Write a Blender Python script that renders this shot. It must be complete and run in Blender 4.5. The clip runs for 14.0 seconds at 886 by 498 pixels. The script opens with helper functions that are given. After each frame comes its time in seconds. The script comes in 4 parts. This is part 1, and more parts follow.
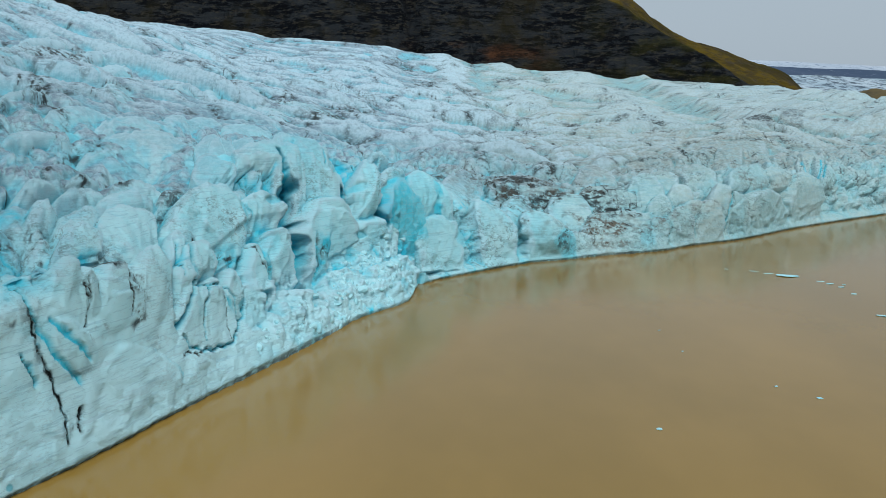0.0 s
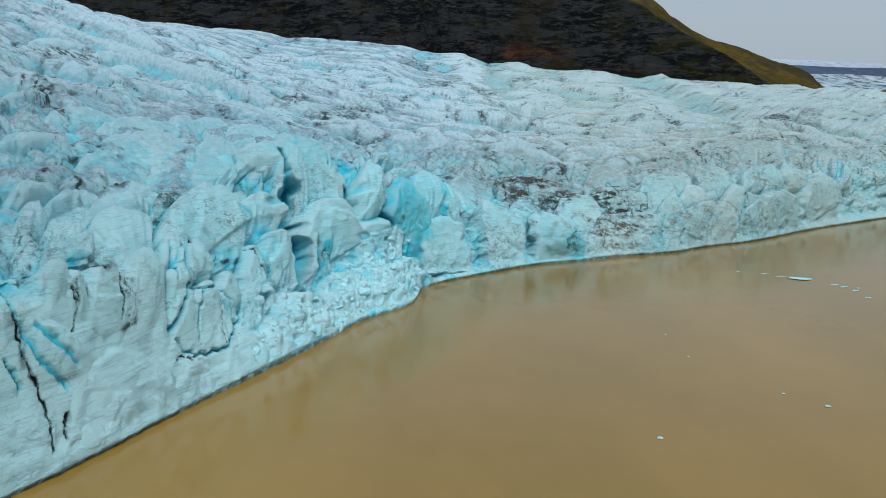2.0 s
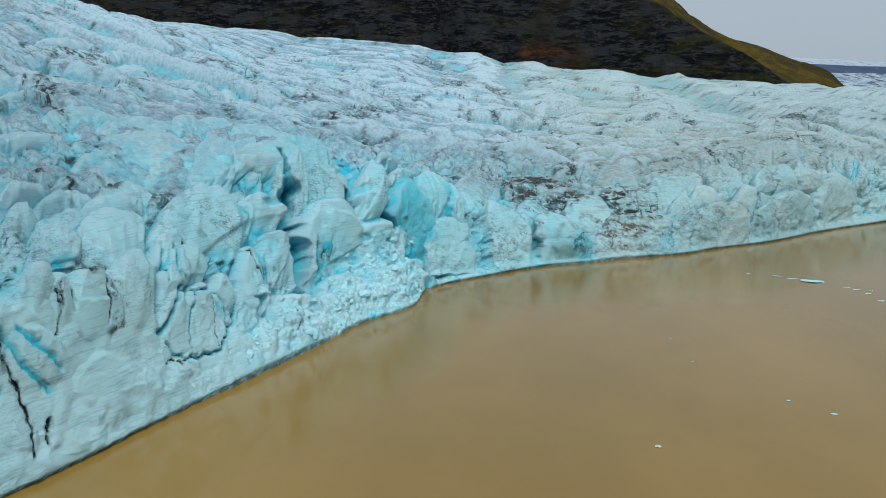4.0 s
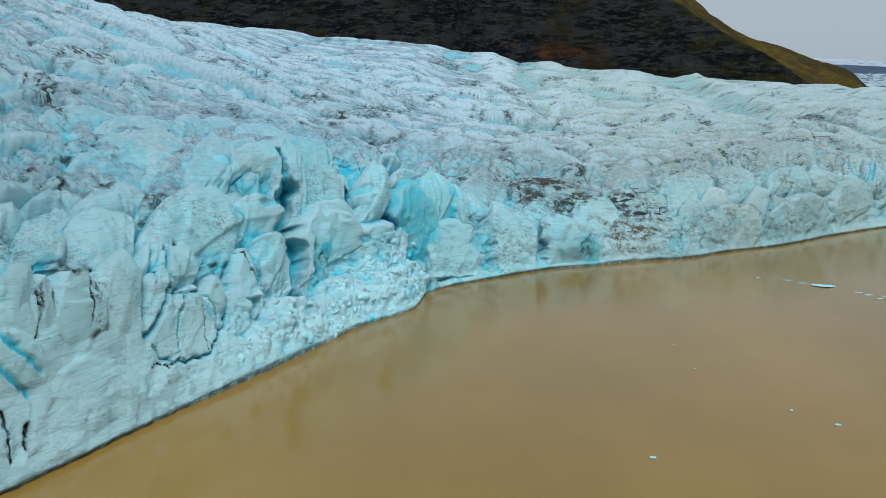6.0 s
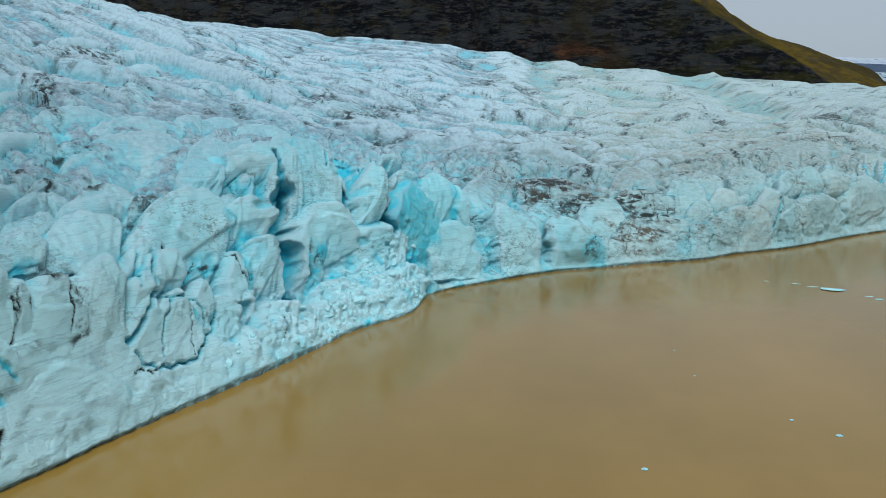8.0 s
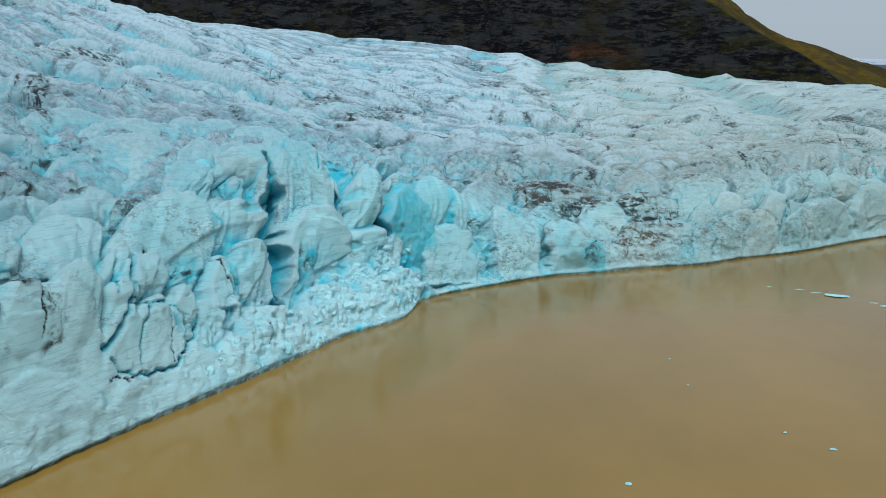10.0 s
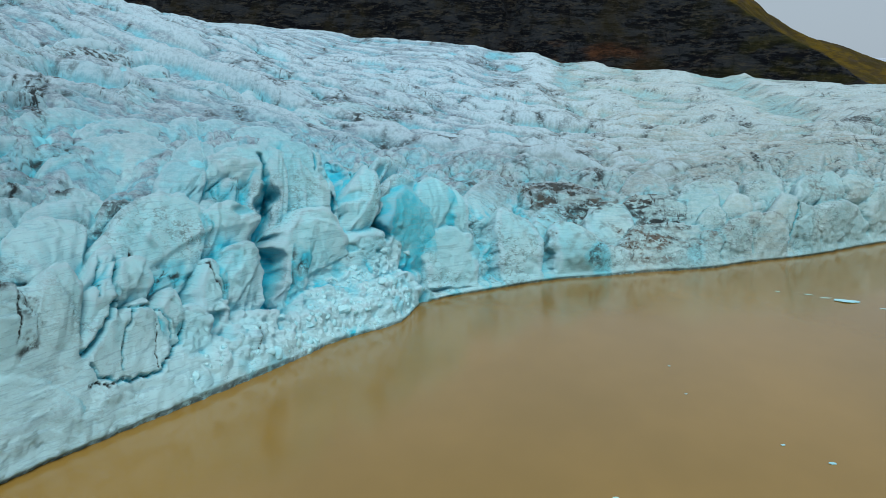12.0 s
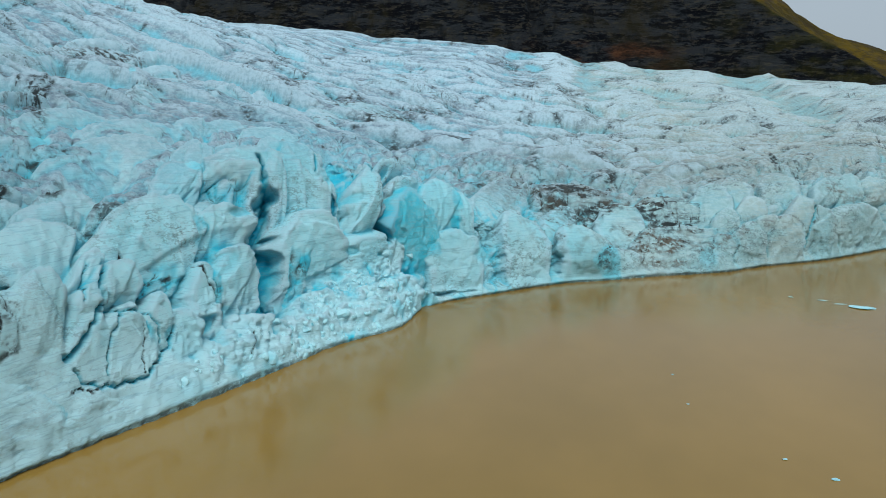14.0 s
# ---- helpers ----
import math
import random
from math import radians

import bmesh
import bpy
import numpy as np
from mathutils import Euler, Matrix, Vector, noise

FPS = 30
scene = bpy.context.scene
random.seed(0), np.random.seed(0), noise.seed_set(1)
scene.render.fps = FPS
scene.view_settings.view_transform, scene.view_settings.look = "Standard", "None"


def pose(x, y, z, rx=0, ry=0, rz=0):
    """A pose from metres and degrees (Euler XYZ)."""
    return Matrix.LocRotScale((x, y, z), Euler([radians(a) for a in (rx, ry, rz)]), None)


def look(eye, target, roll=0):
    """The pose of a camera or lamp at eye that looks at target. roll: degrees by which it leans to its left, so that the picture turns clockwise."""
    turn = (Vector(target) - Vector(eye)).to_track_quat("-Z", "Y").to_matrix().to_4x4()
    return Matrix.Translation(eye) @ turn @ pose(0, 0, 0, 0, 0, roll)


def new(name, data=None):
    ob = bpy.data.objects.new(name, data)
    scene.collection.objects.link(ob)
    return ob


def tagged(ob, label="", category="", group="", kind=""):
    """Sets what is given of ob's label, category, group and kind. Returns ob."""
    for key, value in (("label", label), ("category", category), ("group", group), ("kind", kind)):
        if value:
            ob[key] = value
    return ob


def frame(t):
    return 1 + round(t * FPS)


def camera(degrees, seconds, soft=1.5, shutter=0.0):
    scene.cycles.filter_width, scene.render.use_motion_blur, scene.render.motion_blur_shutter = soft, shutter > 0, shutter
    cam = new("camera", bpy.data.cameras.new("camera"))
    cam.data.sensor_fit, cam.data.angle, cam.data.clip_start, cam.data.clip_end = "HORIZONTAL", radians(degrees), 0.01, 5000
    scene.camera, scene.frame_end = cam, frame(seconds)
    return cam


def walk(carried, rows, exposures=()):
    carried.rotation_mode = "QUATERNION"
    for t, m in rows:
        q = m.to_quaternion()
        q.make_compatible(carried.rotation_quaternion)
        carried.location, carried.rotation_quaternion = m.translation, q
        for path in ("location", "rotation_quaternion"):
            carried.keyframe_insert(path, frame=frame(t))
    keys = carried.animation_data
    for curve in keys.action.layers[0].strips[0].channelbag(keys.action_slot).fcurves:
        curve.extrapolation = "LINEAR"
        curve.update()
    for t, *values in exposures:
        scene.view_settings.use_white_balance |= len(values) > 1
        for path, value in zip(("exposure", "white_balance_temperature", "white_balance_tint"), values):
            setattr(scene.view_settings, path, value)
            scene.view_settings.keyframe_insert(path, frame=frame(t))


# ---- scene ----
cam = camera(49.6, 14.0, soft=0.55)
PATH = [
    (0, (-7.142, -6.119, 37.844), (-7.068, -4.149, 37.504), 0.5),
    (0.5, (-6.523, -5.511, 37.86), (-6.459, -3.541, 37.52), 0.5),
    (1, (-5.834, -4.907, 37.86), (-5.781, -2.937, 37.519), 0.5),
    (1.5, (-5.159, -4.289, 37.857), (-5.115, -2.318, 37.516), 0.4),
    (2, (-4.447, -3.682, 37.853), (-4.413, -1.712, 37.512), 0.4),
    (2.5, (-3.72, -3.074, 37.809), (-3.695, -1.104, 37.468), 0.4),
    (3, (-3.016, -2.425, 37.776), (-3.001, -0.455, 37.435), 0.4),
    (5.5, (0.7, 0.855, 37.66), (0.665, 2.825, 37.317), 0.3),
    (6, (1.497, 1.597, 37.646), (1.452, 3.567, 37.304), 0.4),
    (6.5, (2.267, 2.294, 37.646), (2.214, 4.264, 37.304), 0.4),
    (7, (3.07, 3.034, 37.666), (3.006, 5.003, 37.323), 0.4),
    (7.5, (3.909, 3.752, 37.696), (3.835, 5.721, 37.354), 0.3),
    (8, (4.759, 4.447, 37.697), (4.675, 6.416, 37.354), 0.3),
    (10.5, (9.126, 8.215, 37.767), (9.001, 10.182, 37.427), 0.3),
    (11, (9.997, 9.028, 37.773), (9.862, 10.994, 37.433), 0.3),
    (11.5, (10.802, 9.822, 37.776), (10.657, 11.788, 37.435), 0.3),
    (12, (11.584, 10.639, 37.785), (11.427, 12.603, 37.444), 0.3),
    (12.5, (12.403, 11.433, 37.789), (12.233, 13.397, 37.449), 0.3),
    (13, (13.262, 12.253, 37.795), (13.079, 14.215, 37.454), 0.3),
    (13.5, (14.063, 13.076, 37.793), (13.868, 15.037, 37.453), 0.2),
    (14, (14.921, 13.927, 37.8), (14.713, 15.887, 37.459), 0.3),
]
walk(cam, [(t, look(eye, target, roll)) for t, eye, target, roll in PATH])

# ---------------------------------------------------------------- light
world = bpy.data.worlds.new("overcast_sky")
scene.world = world
world.use_nodes = True
wn, wl = world.node_tree.nodes, world.node_tree.links
wn.clear()
w_out = wn.new("ShaderNodeOutputWorld")
w_bg = wn.new("ShaderNodeBackground")
w_sky = wn.new("ShaderNodeTexSky")
w_sky.sky_type = "NISHITA"
w_sky.sun_disc = False
w_sky.sun_elevation = radians(57.3)
w_sky.sun_rotation = radians(167.5)
w_sky.air_density, w_sky.dust_density, w_sky.ozone_density = 1.0, 3.0, 1.0
w_cloud = wn.new("ShaderNodeRGB")
w_cloud.outputs[0].default_value = (5.9, 7.15, 8.3, 1)
w_mix = wn.new("ShaderNodeMixRGB")
w_mix.inputs[0].default_value = 0.85
wl.new(w_sky.outputs[0], w_mix.inputs[1])
wl.new(w_cloud.outputs[0], w_mix.inputs[2])
wl.new(w_mix.outputs[0], w_bg.inputs[0])
w_bg.inputs[1].default_value = 0.083
wl.new(w_bg.outputs[0], w_out.inputs[0])

sun_data = bpy.data.lights.new("sun", "SUN")
sun_data.energy = 3.5
sun_data.angle = radians(36)
sun_data.color = (1.0, 0.98, 0.95)
sun = new("sun", sun_data)
sun.matrix_world = look((12, -54, 86), (0, 0, 0))
scene.view_settings.exposure = -0.19

# ---------------------------------------------------------------- noise
rng = np.random.RandomState(11)
PERM = rng.permutation(256)
PERM = np.concatenate([PERM, PERM, PERM])
GRAD = rng.normal(size=(256, 3))
GRAD /= np.linalg.norm(GRAD, axis=1)[:, None]


def perlin(x, y, z=0.0):
    """Gradient noise, about -1 to 1."""
    x, y, z = np.broadcast_arrays(np.asarray(x, float), y, z)
    ix, iy, iz = np.floor(x).astype(int), np.floor(y).astype(int), np.floor(z).astype(int)
    fx, fy, fz = x - ix, y - iy, z - iz
    ux, uy, uz = [f * f * f * (f * (f * 6 - 15) + 10) for f in (fx, fy, fz)]
    total = 0.0
    for a in (0, 1):
        for b in (0, 1):
            for c in (0, 1):
                g = GRAD[PERM[PERM[PERM[(ix + a) & 255] + ((iy + b) & 255)] + ((iz + c) & 255)]]
                dot = g[..., 0] * (fx - a) + g[..., 1] * (fy - b) + g[..., 2] * (fz - c)
                total = total + dot * (ux if a else 1 - ux) * (uy if b else 1 - uy) * (uz if c else 1 - uz)
    return total * 1.6


def fbm(x, y, z=0.0, octaves=3):
    total, amp = 0.0, 1.0
    for k in range(octaves):
        total = total + amp * perlin(x * 2 ** k + 17.3 * k, y * 2 ** k + 5.1 * k, z * 2 ** k)
        amp *= 0.5
    return total


def ridged(x, y, z=0.0, octaves=3):
    """Sharp crests near 1, wide hollows near 0."""
    total, amp, norm = 0.0, 1.0, 0.0
    for k in range(octaves):
        total = total + amp * (1 - np.abs(perlin(x * 2 ** k + 31.7 * k, y * 2 ** k + 9.2 * k, z * 2 ** k)))
        norm += amp
        amp *= 0.5
    return total / norm


def cells(x, y, seed=0):
    """Cells round jittered points: distance to the nearest, gap to the second, a random number per cell, offset."""
    x, y = np.broadcast_arrays(np.asarray(x, float), y)
    ix, iy = np.floor(x).astype(int), np.floor(y).astype(int)
    f1, f2, key, ox, oy = np.full(x.shape, 9.0), np.full(x.shape, 9.0), np.zeros(x.shape), np.zeros(x.shape), np.zeros(x.shape)
    for a in (-1, 0, 1):
        for b in (-1, 0, 1):
            h = PERM[PERM[(ix + a + seed) & 255] + ((iy + b) & 255)]
            px, py = ix + a + 0.15 + 0.7 * h / 255, iy + b + 0.15 + 0.7 * PERM[h + 91] / 255
            d = np.hypot(x - px, y - py)
            near = d < f1
            f2 = np.where(near, f1, np.minimum(f2, d))
            key = np.where(near, PERM[h + 7] / 255, key)
            ox, oy = np.where(near, x - px, ox), np.where(near, y - py, oy)
            f1 = np.where(near, d, f1)
    return f1, f2 - f1, key, ox, oy


def step(x, lo, hi):
    k = np.clip((x - lo) / (hi - lo), 0, 1)
    return k * k * (3 - 2 * k)


# ---------------------------------------------------------------- mesh helpers
def link_mesh(name, verts, faces, material, parent=None, label="", smooth=True):
    me = bpy.data.meshes.new(name)
    verts = np.asarray(verts, np.float32).reshape(-1, 3)
    faces = np.asarray(faces, np.int32)
    n, k = faces.shape
    me.vertices.add(len(verts))
    me.vertices.foreach_set("co", verts.ravel())
    me.loops.add(n * k)
    me.loops.foreach_set("vertex_index", faces.ravel())
    me.polygons.add(n)
    me.polygons.foreach_set("loop_start", np.arange(0, n * k, k, dtype=np.int32))
    me.polygons.foreach_set("use_smooth", np.full(n, smooth, bool))
    me.update(calc_edges=True)
    me.materials.append(material)
    ob = new(name, me)
    if parent is not None:
        ob.parent = parent
    if label:
        ob["label"] = label
    return ob


def sheet_faces(rows, cols):
    i = np.arange(rows - 1)[:, None] * cols + np.arange(cols - 1)[None, :]
    i = i.ravel()
    return np.stack([i, i + 1, i + cols + 1, i + cols], 1)


def give(ob, name, values):
    at = ob.data.attributes.new(name, "FLOAT", "POINT")
    at.data.foreach_set("value", np.asarray(values, np.float32).ravel())


# ---------------------------------------------------------------- materials
def shader(name):
    m = bpy.data.materials.new(name)
    m.use_nodes = True
    nt = m.node_tree
    return m, nt, nt.nodes["Principled BSDF"]


def node(nt, kind, links=None, **values):
    n = nt.nodes.new(kind)
    for k, v in values.items():
        n.inputs[k.replace("_", " ")].default_value = v
    for k, v in (links or {}).items():
        nt.links.new(v, n.inputs[k])
    return n


def coords(nt, scale=(1, 1, 1), rot=(0, 0, 0)):
    tc = nt.nodes.new("ShaderNodeTexCoord")
    mp = node(nt, "ShaderNodeMapping", {"Vector": tc.outputs["Object"]})
    mp.inputs["Scale"].default_value = scale
    mp.inputs["Rotation"].default_value = rot
    return mp.outputs[0]


def noise_tex(nt, vec, scale, detail=4.0, rough=0.6):
    return node(nt, "ShaderNodeTexNoise", {"Vector": vec}, Scale=scale, Detail=detail, Roughness=rough).outputs["Fac"]


def ramp(nt, fac, lo, hi, a=0.0, b=1.0):
    n = node(nt, "ShaderNodeMapRange", {"Value": fac})
    n.interpolation_type = "SMOOTHSTEP"
    for k, v in zip(("From Min", "From Max", "To Min", "To Max"), (lo, hi, a, b)):
        n.inputs[k].default_value = v
    return n.outputs[0]


def math_node(nt, op, a, b):
    n = nt.nodes.new("ShaderNodeMath")
    n.operation = op
    n.use_clamp = True
    for k, v in enumerate((a, b)):
        if isinstance(v, (int, float)):
            n.inputs[k].default_value = v
        else:
            nt.links.new(v, n.inputs[k])
    return n.outputs[0]


def blend(nt, fac, a, b):
    n = nt.nodes.new("ShaderNodeMixRGB")
    for k, v in enumerate((fac, a, b)):
        if isinstance(v, tuple):
            n.inputs[k].default_value = (*v, 1)
        elif isinstance(v, (int, float)):
            n.inputs[k].default_value = v
        else:
            nt.links.new(v, n.inputs[k])
    return n.outputs[0]


def attr(nt, name):
    n = nt.nodes.new("ShaderNodeAttribute")
    n.attribute_name = name
    return n.outputs["Fac"]


def bump(nt, bsdf, height, strength, distance):
    n = node(nt, "ShaderNodeBump", {"Height": height}, Strength=strength, Distance=distance)
    nt.links.new(n.outputs[0], bsdf.inputs["Normal"])
    return n


def make_ice():
    m, nt, b = shader("glacier_ice")
    fine = noise_tex(nt, coords(nt), 0.9, 8, 0.7)
    speck = noise_tex(nt, coords(nt), 3.2, 6, 0.75)
    broad = noise_tex(nt, coords(nt), 0.07, 4, 0.55)
    layers = noise_tex(nt, coords(nt, (0.22, 0.22, 4.2), (0.16, -0.10, 0.3)), 1.0, 6, 0.7)
    seams = noise_tex(nt, coords(nt, (0.05, 0.05, 0.55), (0.22, -0.12, 0.3)), 1.0, 6, 0.65)
    col = blend(nt, ramp(nt, broad, 0.35, 0.68), (0.40, 0.88, 0.99), (0.55, 0.92, 0.99))
    col = blend(nt, attr(nt, "crust"), col, blend(nt, ramp(nt, fine, 0.40, 0.62), (0.175, 0.26, 0.34), (0.24, 0.34, 0.42)))
    col = blend(nt, math_node(nt, "MULTIPLY", attr(nt, "silt"), 0.85), col, blend(nt, ramp(nt, broad, 0.35, 0.65), (0.27, 0.35, 0.32), (0.34, 0.385, 0.335)))
    col = blend(nt, ramp(nt, fine, 0.42, 0.60, 0.0, 0.28), col, (0.58, 0.84, 0.92))
    col = blend(nt, math_node(nt, "MULTIPLY", attr(nt, "crush"), 0.8), col, (0.55, 0.89, 0.97))
    # blue of bare ice, and of the shade painted into clefts and feet
    fresh_shade = math_node(nt, "MULTIPLY", attr(nt, "fresh_shade"), ramp(nt, fine, 0.25, 0.6, 0.7, 1.15))
    col = blend(nt, fresh_shade, col, (0.05, 0.68, 0.87))
    deep = ramp(nt, attr(nt, "fresh_shade"), 0.75, 1.0, 0.0, 0.85)
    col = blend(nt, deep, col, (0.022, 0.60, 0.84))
    col = blend(nt, ramp(nt, layers, 0.54, 0.585, 0.0, 0.38), col, (0.22, 0.52, 0.64))
    col = blend(nt, ramp(nt, seams, 0.60, 0.65, 0.0, 0.25), col, (0.22, 0.36, 0.42))
    col = blend(nt, ramp(nt, speck, 0.60, 0.68, 0.0, 0.28), col, (0.20, 0.33, 0.38))
    # bright rims painted on convex edges, as light would catch them
    edge_light = math_node(nt, "MULTIPLY", attr(nt, "edge_light"), ramp(nt, fine, 0.30, 0.55, 0.3, 0.7))
    col = blend(nt, edge_light, col, (0.50, 0.72, 0.83))
    # melt pits
    pits = nt.nodes.new("ShaderNodeTexVoronoi")
    pits.inputs["Scale"].default_value = 0.21
    nt.links.new(coords(nt), pits.inputs["Vector"])
    col = blend(nt, math_node(nt, "MULTIPLY", ramp(nt, pits.outputs["Distance"], 0.05, 0.10, 0.75, 0.0), attr(nt, "crush")), col, (0.03, 0.46, 0.60))
    grit = noise_tex(nt, coords(nt, (1, 1, 1.3)), 0.8, 8, 0.66)
    # rock dust, and the shade of cracks and undercut foot painted dark
    dirt_shade = math_node(nt, "MULTIPLY", attr(nt, "dirt_shade"), ramp(nt, grit, 0.36, 0.56))
    col = blend(nt, dirt_shade, col, (0.022, 0.038, 0.041))
    for size, turn, wide in (((0.16, 0.16, 0.4), 0.5, 0.016), ((0.45, 0.30, 0.8), -0.4, 0.020)):
        line = noise_tex(nt, coords(nt, size, (0.1, 0.2, turn)), 1.0, 5, 0.62)
        off = nt.nodes.new("ShaderNodeMath")
        off.operation = "COMPARE"
        nt.links.new(line, off.inputs[0])
        off.inputs[1].default_value = 0.5
        off.inputs[2].default_value = wide
        hair = math_node(nt, "MULTIPLY", off.outputs[0], ramp(nt, grit, 0.38, 0.55))
        hair = math_node(nt, "MULTIPLY", hair, attr(nt, "vein"))
        col = blend(nt, hair, col, (0.04, 0.06, 0.066))
    # dust washed down the slopes in streaks, and shade painted at block feet
    run = noise_tex(nt, coords(nt, (1.1, 0.10, 0.22), (0, 0, 0.12)), 1.0, 6, 0.7)
    ledge = noise_tex(nt, coords(nt, (0.10, 0.35, 1.6), (0, 0, 0.2)), 1.0, 6, 0.7)
    run = math_node(nt, "MAXIMUM", ramp(nt, run, 0.56, 0.64), ramp(nt, ledge, 0.57, 0.63))
    run = math_node(nt, "MULTIPLY", math_node(nt, "MULTIPLY", run, attr(nt, "streak")), ramp(nt, grit, 0.34, 0.48))
    col = blend(nt, run, col, (0.022, 0.034, 0.038))
    brown = math_node(nt, "MULTIPLY", attr(nt, "brown"), ramp(nt, grit, 0.36, 0.60))
    col = blend(nt, brown, col, (0.115, 0.105, 0.08))
    # overall darkening of the ice to tune its brightness, less where crush is high
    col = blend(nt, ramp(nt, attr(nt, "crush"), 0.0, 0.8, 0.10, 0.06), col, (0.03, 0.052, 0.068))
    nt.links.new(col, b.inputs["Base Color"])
    b.inputs["Roughness"].default_value = 0.55
    b.inputs["Specular IOR Level"].default_value = 0.3
    grain = noise_tex(nt, coords(nt, (1, 1, 1.8)), 2.4, 9, 0.78)
    bump(nt, b, grain, 1.0, 0.6)
    return m


def make_block_ice():
    m, nt, b = shader("broken_ice")
    info = nt.nodes.new("ShaderNodeObjectInfo")
    fine = noise_tex(nt, coords(nt), 1.6, 5, 0.6)
    col = blend(nt, info.outputs["Random"], (0.27, 0.54, 0.61), (0.33, 0.57, 0.62))
    col = blend(nt, ramp(nt, fine, 0.45, 0.7, 0.0, 0.5), col, (0.14, 0.48, 0.58))
    nt.links.new(col, b.inputs["Base Color"])
    b.inputs["Roughness"].default_value = 0.7
    b.inputs["Specular IOR Level"].default_value = 0.2
    bump(nt, b, noise_tex(nt, coords(nt), 4.0, 6, 0.7), 0.6, 0.15)
    return m


def make_water():
    m, nt, b = shader("silty_water")
    drift = noise_tex(nt, coords(nt, (1, 0.5, 1), (0, 0, 0.5)), 0.018, 5, 0.6)
    col = blend(nt, ramp(nt, drift, 0.35, 0.68), (0.176, 0.112, 0.021), (0.226, 0.143, 0.032))
    nt.links.new(col, b.inputs["Base Color"])
    b.inputs["Roughness"].default_value = 0.13
    b.inputs["IOR"].default_value = 1.33
    ripple = noise_tex(nt, coords(nt, (1, 2.2, 1), (0, 0, 0.3)), 0.9, 4, 0.6)
    bump(nt, b, ripple, 0.10, 0.05)
    return m


def make_rock():
    m, nt, b = shader("dark_cliff_rock")
    strata = noise_tex(nt, coords(nt, (0.022, 0.022, 0.10), (0.10, -0.42, 0)), 1.0, 9, 0.75)
    patch = noise_tex(nt, coords(nt), 0.012, 6, 0.65)
    fine = noise_tex(nt, coords(nt, (0.6, 0.6, 2.2), (0.2, -0.42, 0)), 0.12, 8, 0.75)
    col = blend(nt, ramp(nt, strata, 0.46, 0.54), (0.0045, 0.007, 0.011), (0.034, 0.042, 0.049))
    col = blend(nt, ramp(nt, fine, 0.52, 0.60, 0.0, 0.8), col, (0.066, 0.064, 0.052))
    gullies = noise_tex(nt, coords(nt, (0.05, 0.02, 0.010), (0, 0.35, 0)), 1.0, 7, 0.65)
    col = blend(nt, ramp(nt, gullies, 0.52, 0.62, 0.0, 0.6), col, (0.005, 0.006, 0.008))
    col = blend(nt, ramp(nt, patch, 0.50, 0.66, 0.0, 0.6), col, (0.040, 0.036, 0.017))
    col = blend(nt, attr(nt, "rust"), col, blend(nt, ramp(nt, fine, 0.4, 0.6), (0.03, 0.02, 0.015), (0.13, 0.06, 0.030)))
    col = blend(nt, attr(nt, "grass"), col, blend(nt, ramp(nt, fine, 0.35, 0.65), (0.024, 0.028, 0.007), (0.065, 0.062, 0.012)))
    nt.links.new(col, b.inputs["Base Color"])
    b.inputs["Roughness"].default_value = 0.9
    b.inputs["Specular IOR Level"].default_value = 0.05
    relief = noise_tex(nt, coords(nt, (0.7, 0.7, 2.2), (0.2, -0.42, 0)), 0.055, 10, 0.78)
    bump(nt, b, relief, 1.0, 22.0)
    return m


def make_grass():
    m, nt, b = shader("mossy_grass")
    a = noise_tex(nt, coords(nt, (1, 1, 1)), 0.010, 6, 0.65)
    c = noise_tex(nt, coords(nt, (0.4, 0.4, 2.0)), 0.05, 6, 0.7)
    col = blend(nt, ramp(nt, a, 0.36, 0.62), (0.034, 0.029, 0.006), (0.085, 0.060, 0.006))
    col = blend(nt, ramp(nt, c, 0.47, 0.58, 0.0, 0.85), col, (0.038, 0.030, 0.012))
    col = blend(nt, attr(nt, "rust"), col, (0.040, 0.034, 0.026))
    nt.links.new(col, b.inputs["Base Color"])
    b.inputs["Roughness"].default_value = 0.95
    b.inputs["Specular IOR Level"].default_value = 0.08
    bump(nt, b, c, 1.0, 16.0)
    return m


def make_far(name, a, c, spots, lo, hi):
    m, nt, b = shader(name)
    n1 = noise_tex(nt, coords(nt, (1, 0.35, 1)), 0.035, 6, 0.7)
    n2 = noise_tex(nt, coords(nt, (1, 0.22, 1), (0, 0, 0.2)), 0.0022, 5, 0.6)
    col = blend(nt, ramp(nt, n2, 0.38, 0.62), a, c)
    col = blend(nt, ramp(nt, n1, lo, hi), col, spots)
    nt.links.new(col, b.inputs["Base Color"])
    b.inputs["Roughness"].default_value = 0.9
    b.inputs["Specular IOR Level"].default_value = 0.1
    return m


def make_stone():
    m, nt, b = shader("debris_stone")
    g = nt.nodes.new("ShaderNodeNewGeometry")
    col = blend(nt, g.outputs["Random Per Island"], (0.022, 0.025, 0.022), (0.07, 0.066, 0.055))
    nt.links.new(col, b.inputs["Base Color"])
    b.inputs["Roughness"].default_value = 0.9
    return m


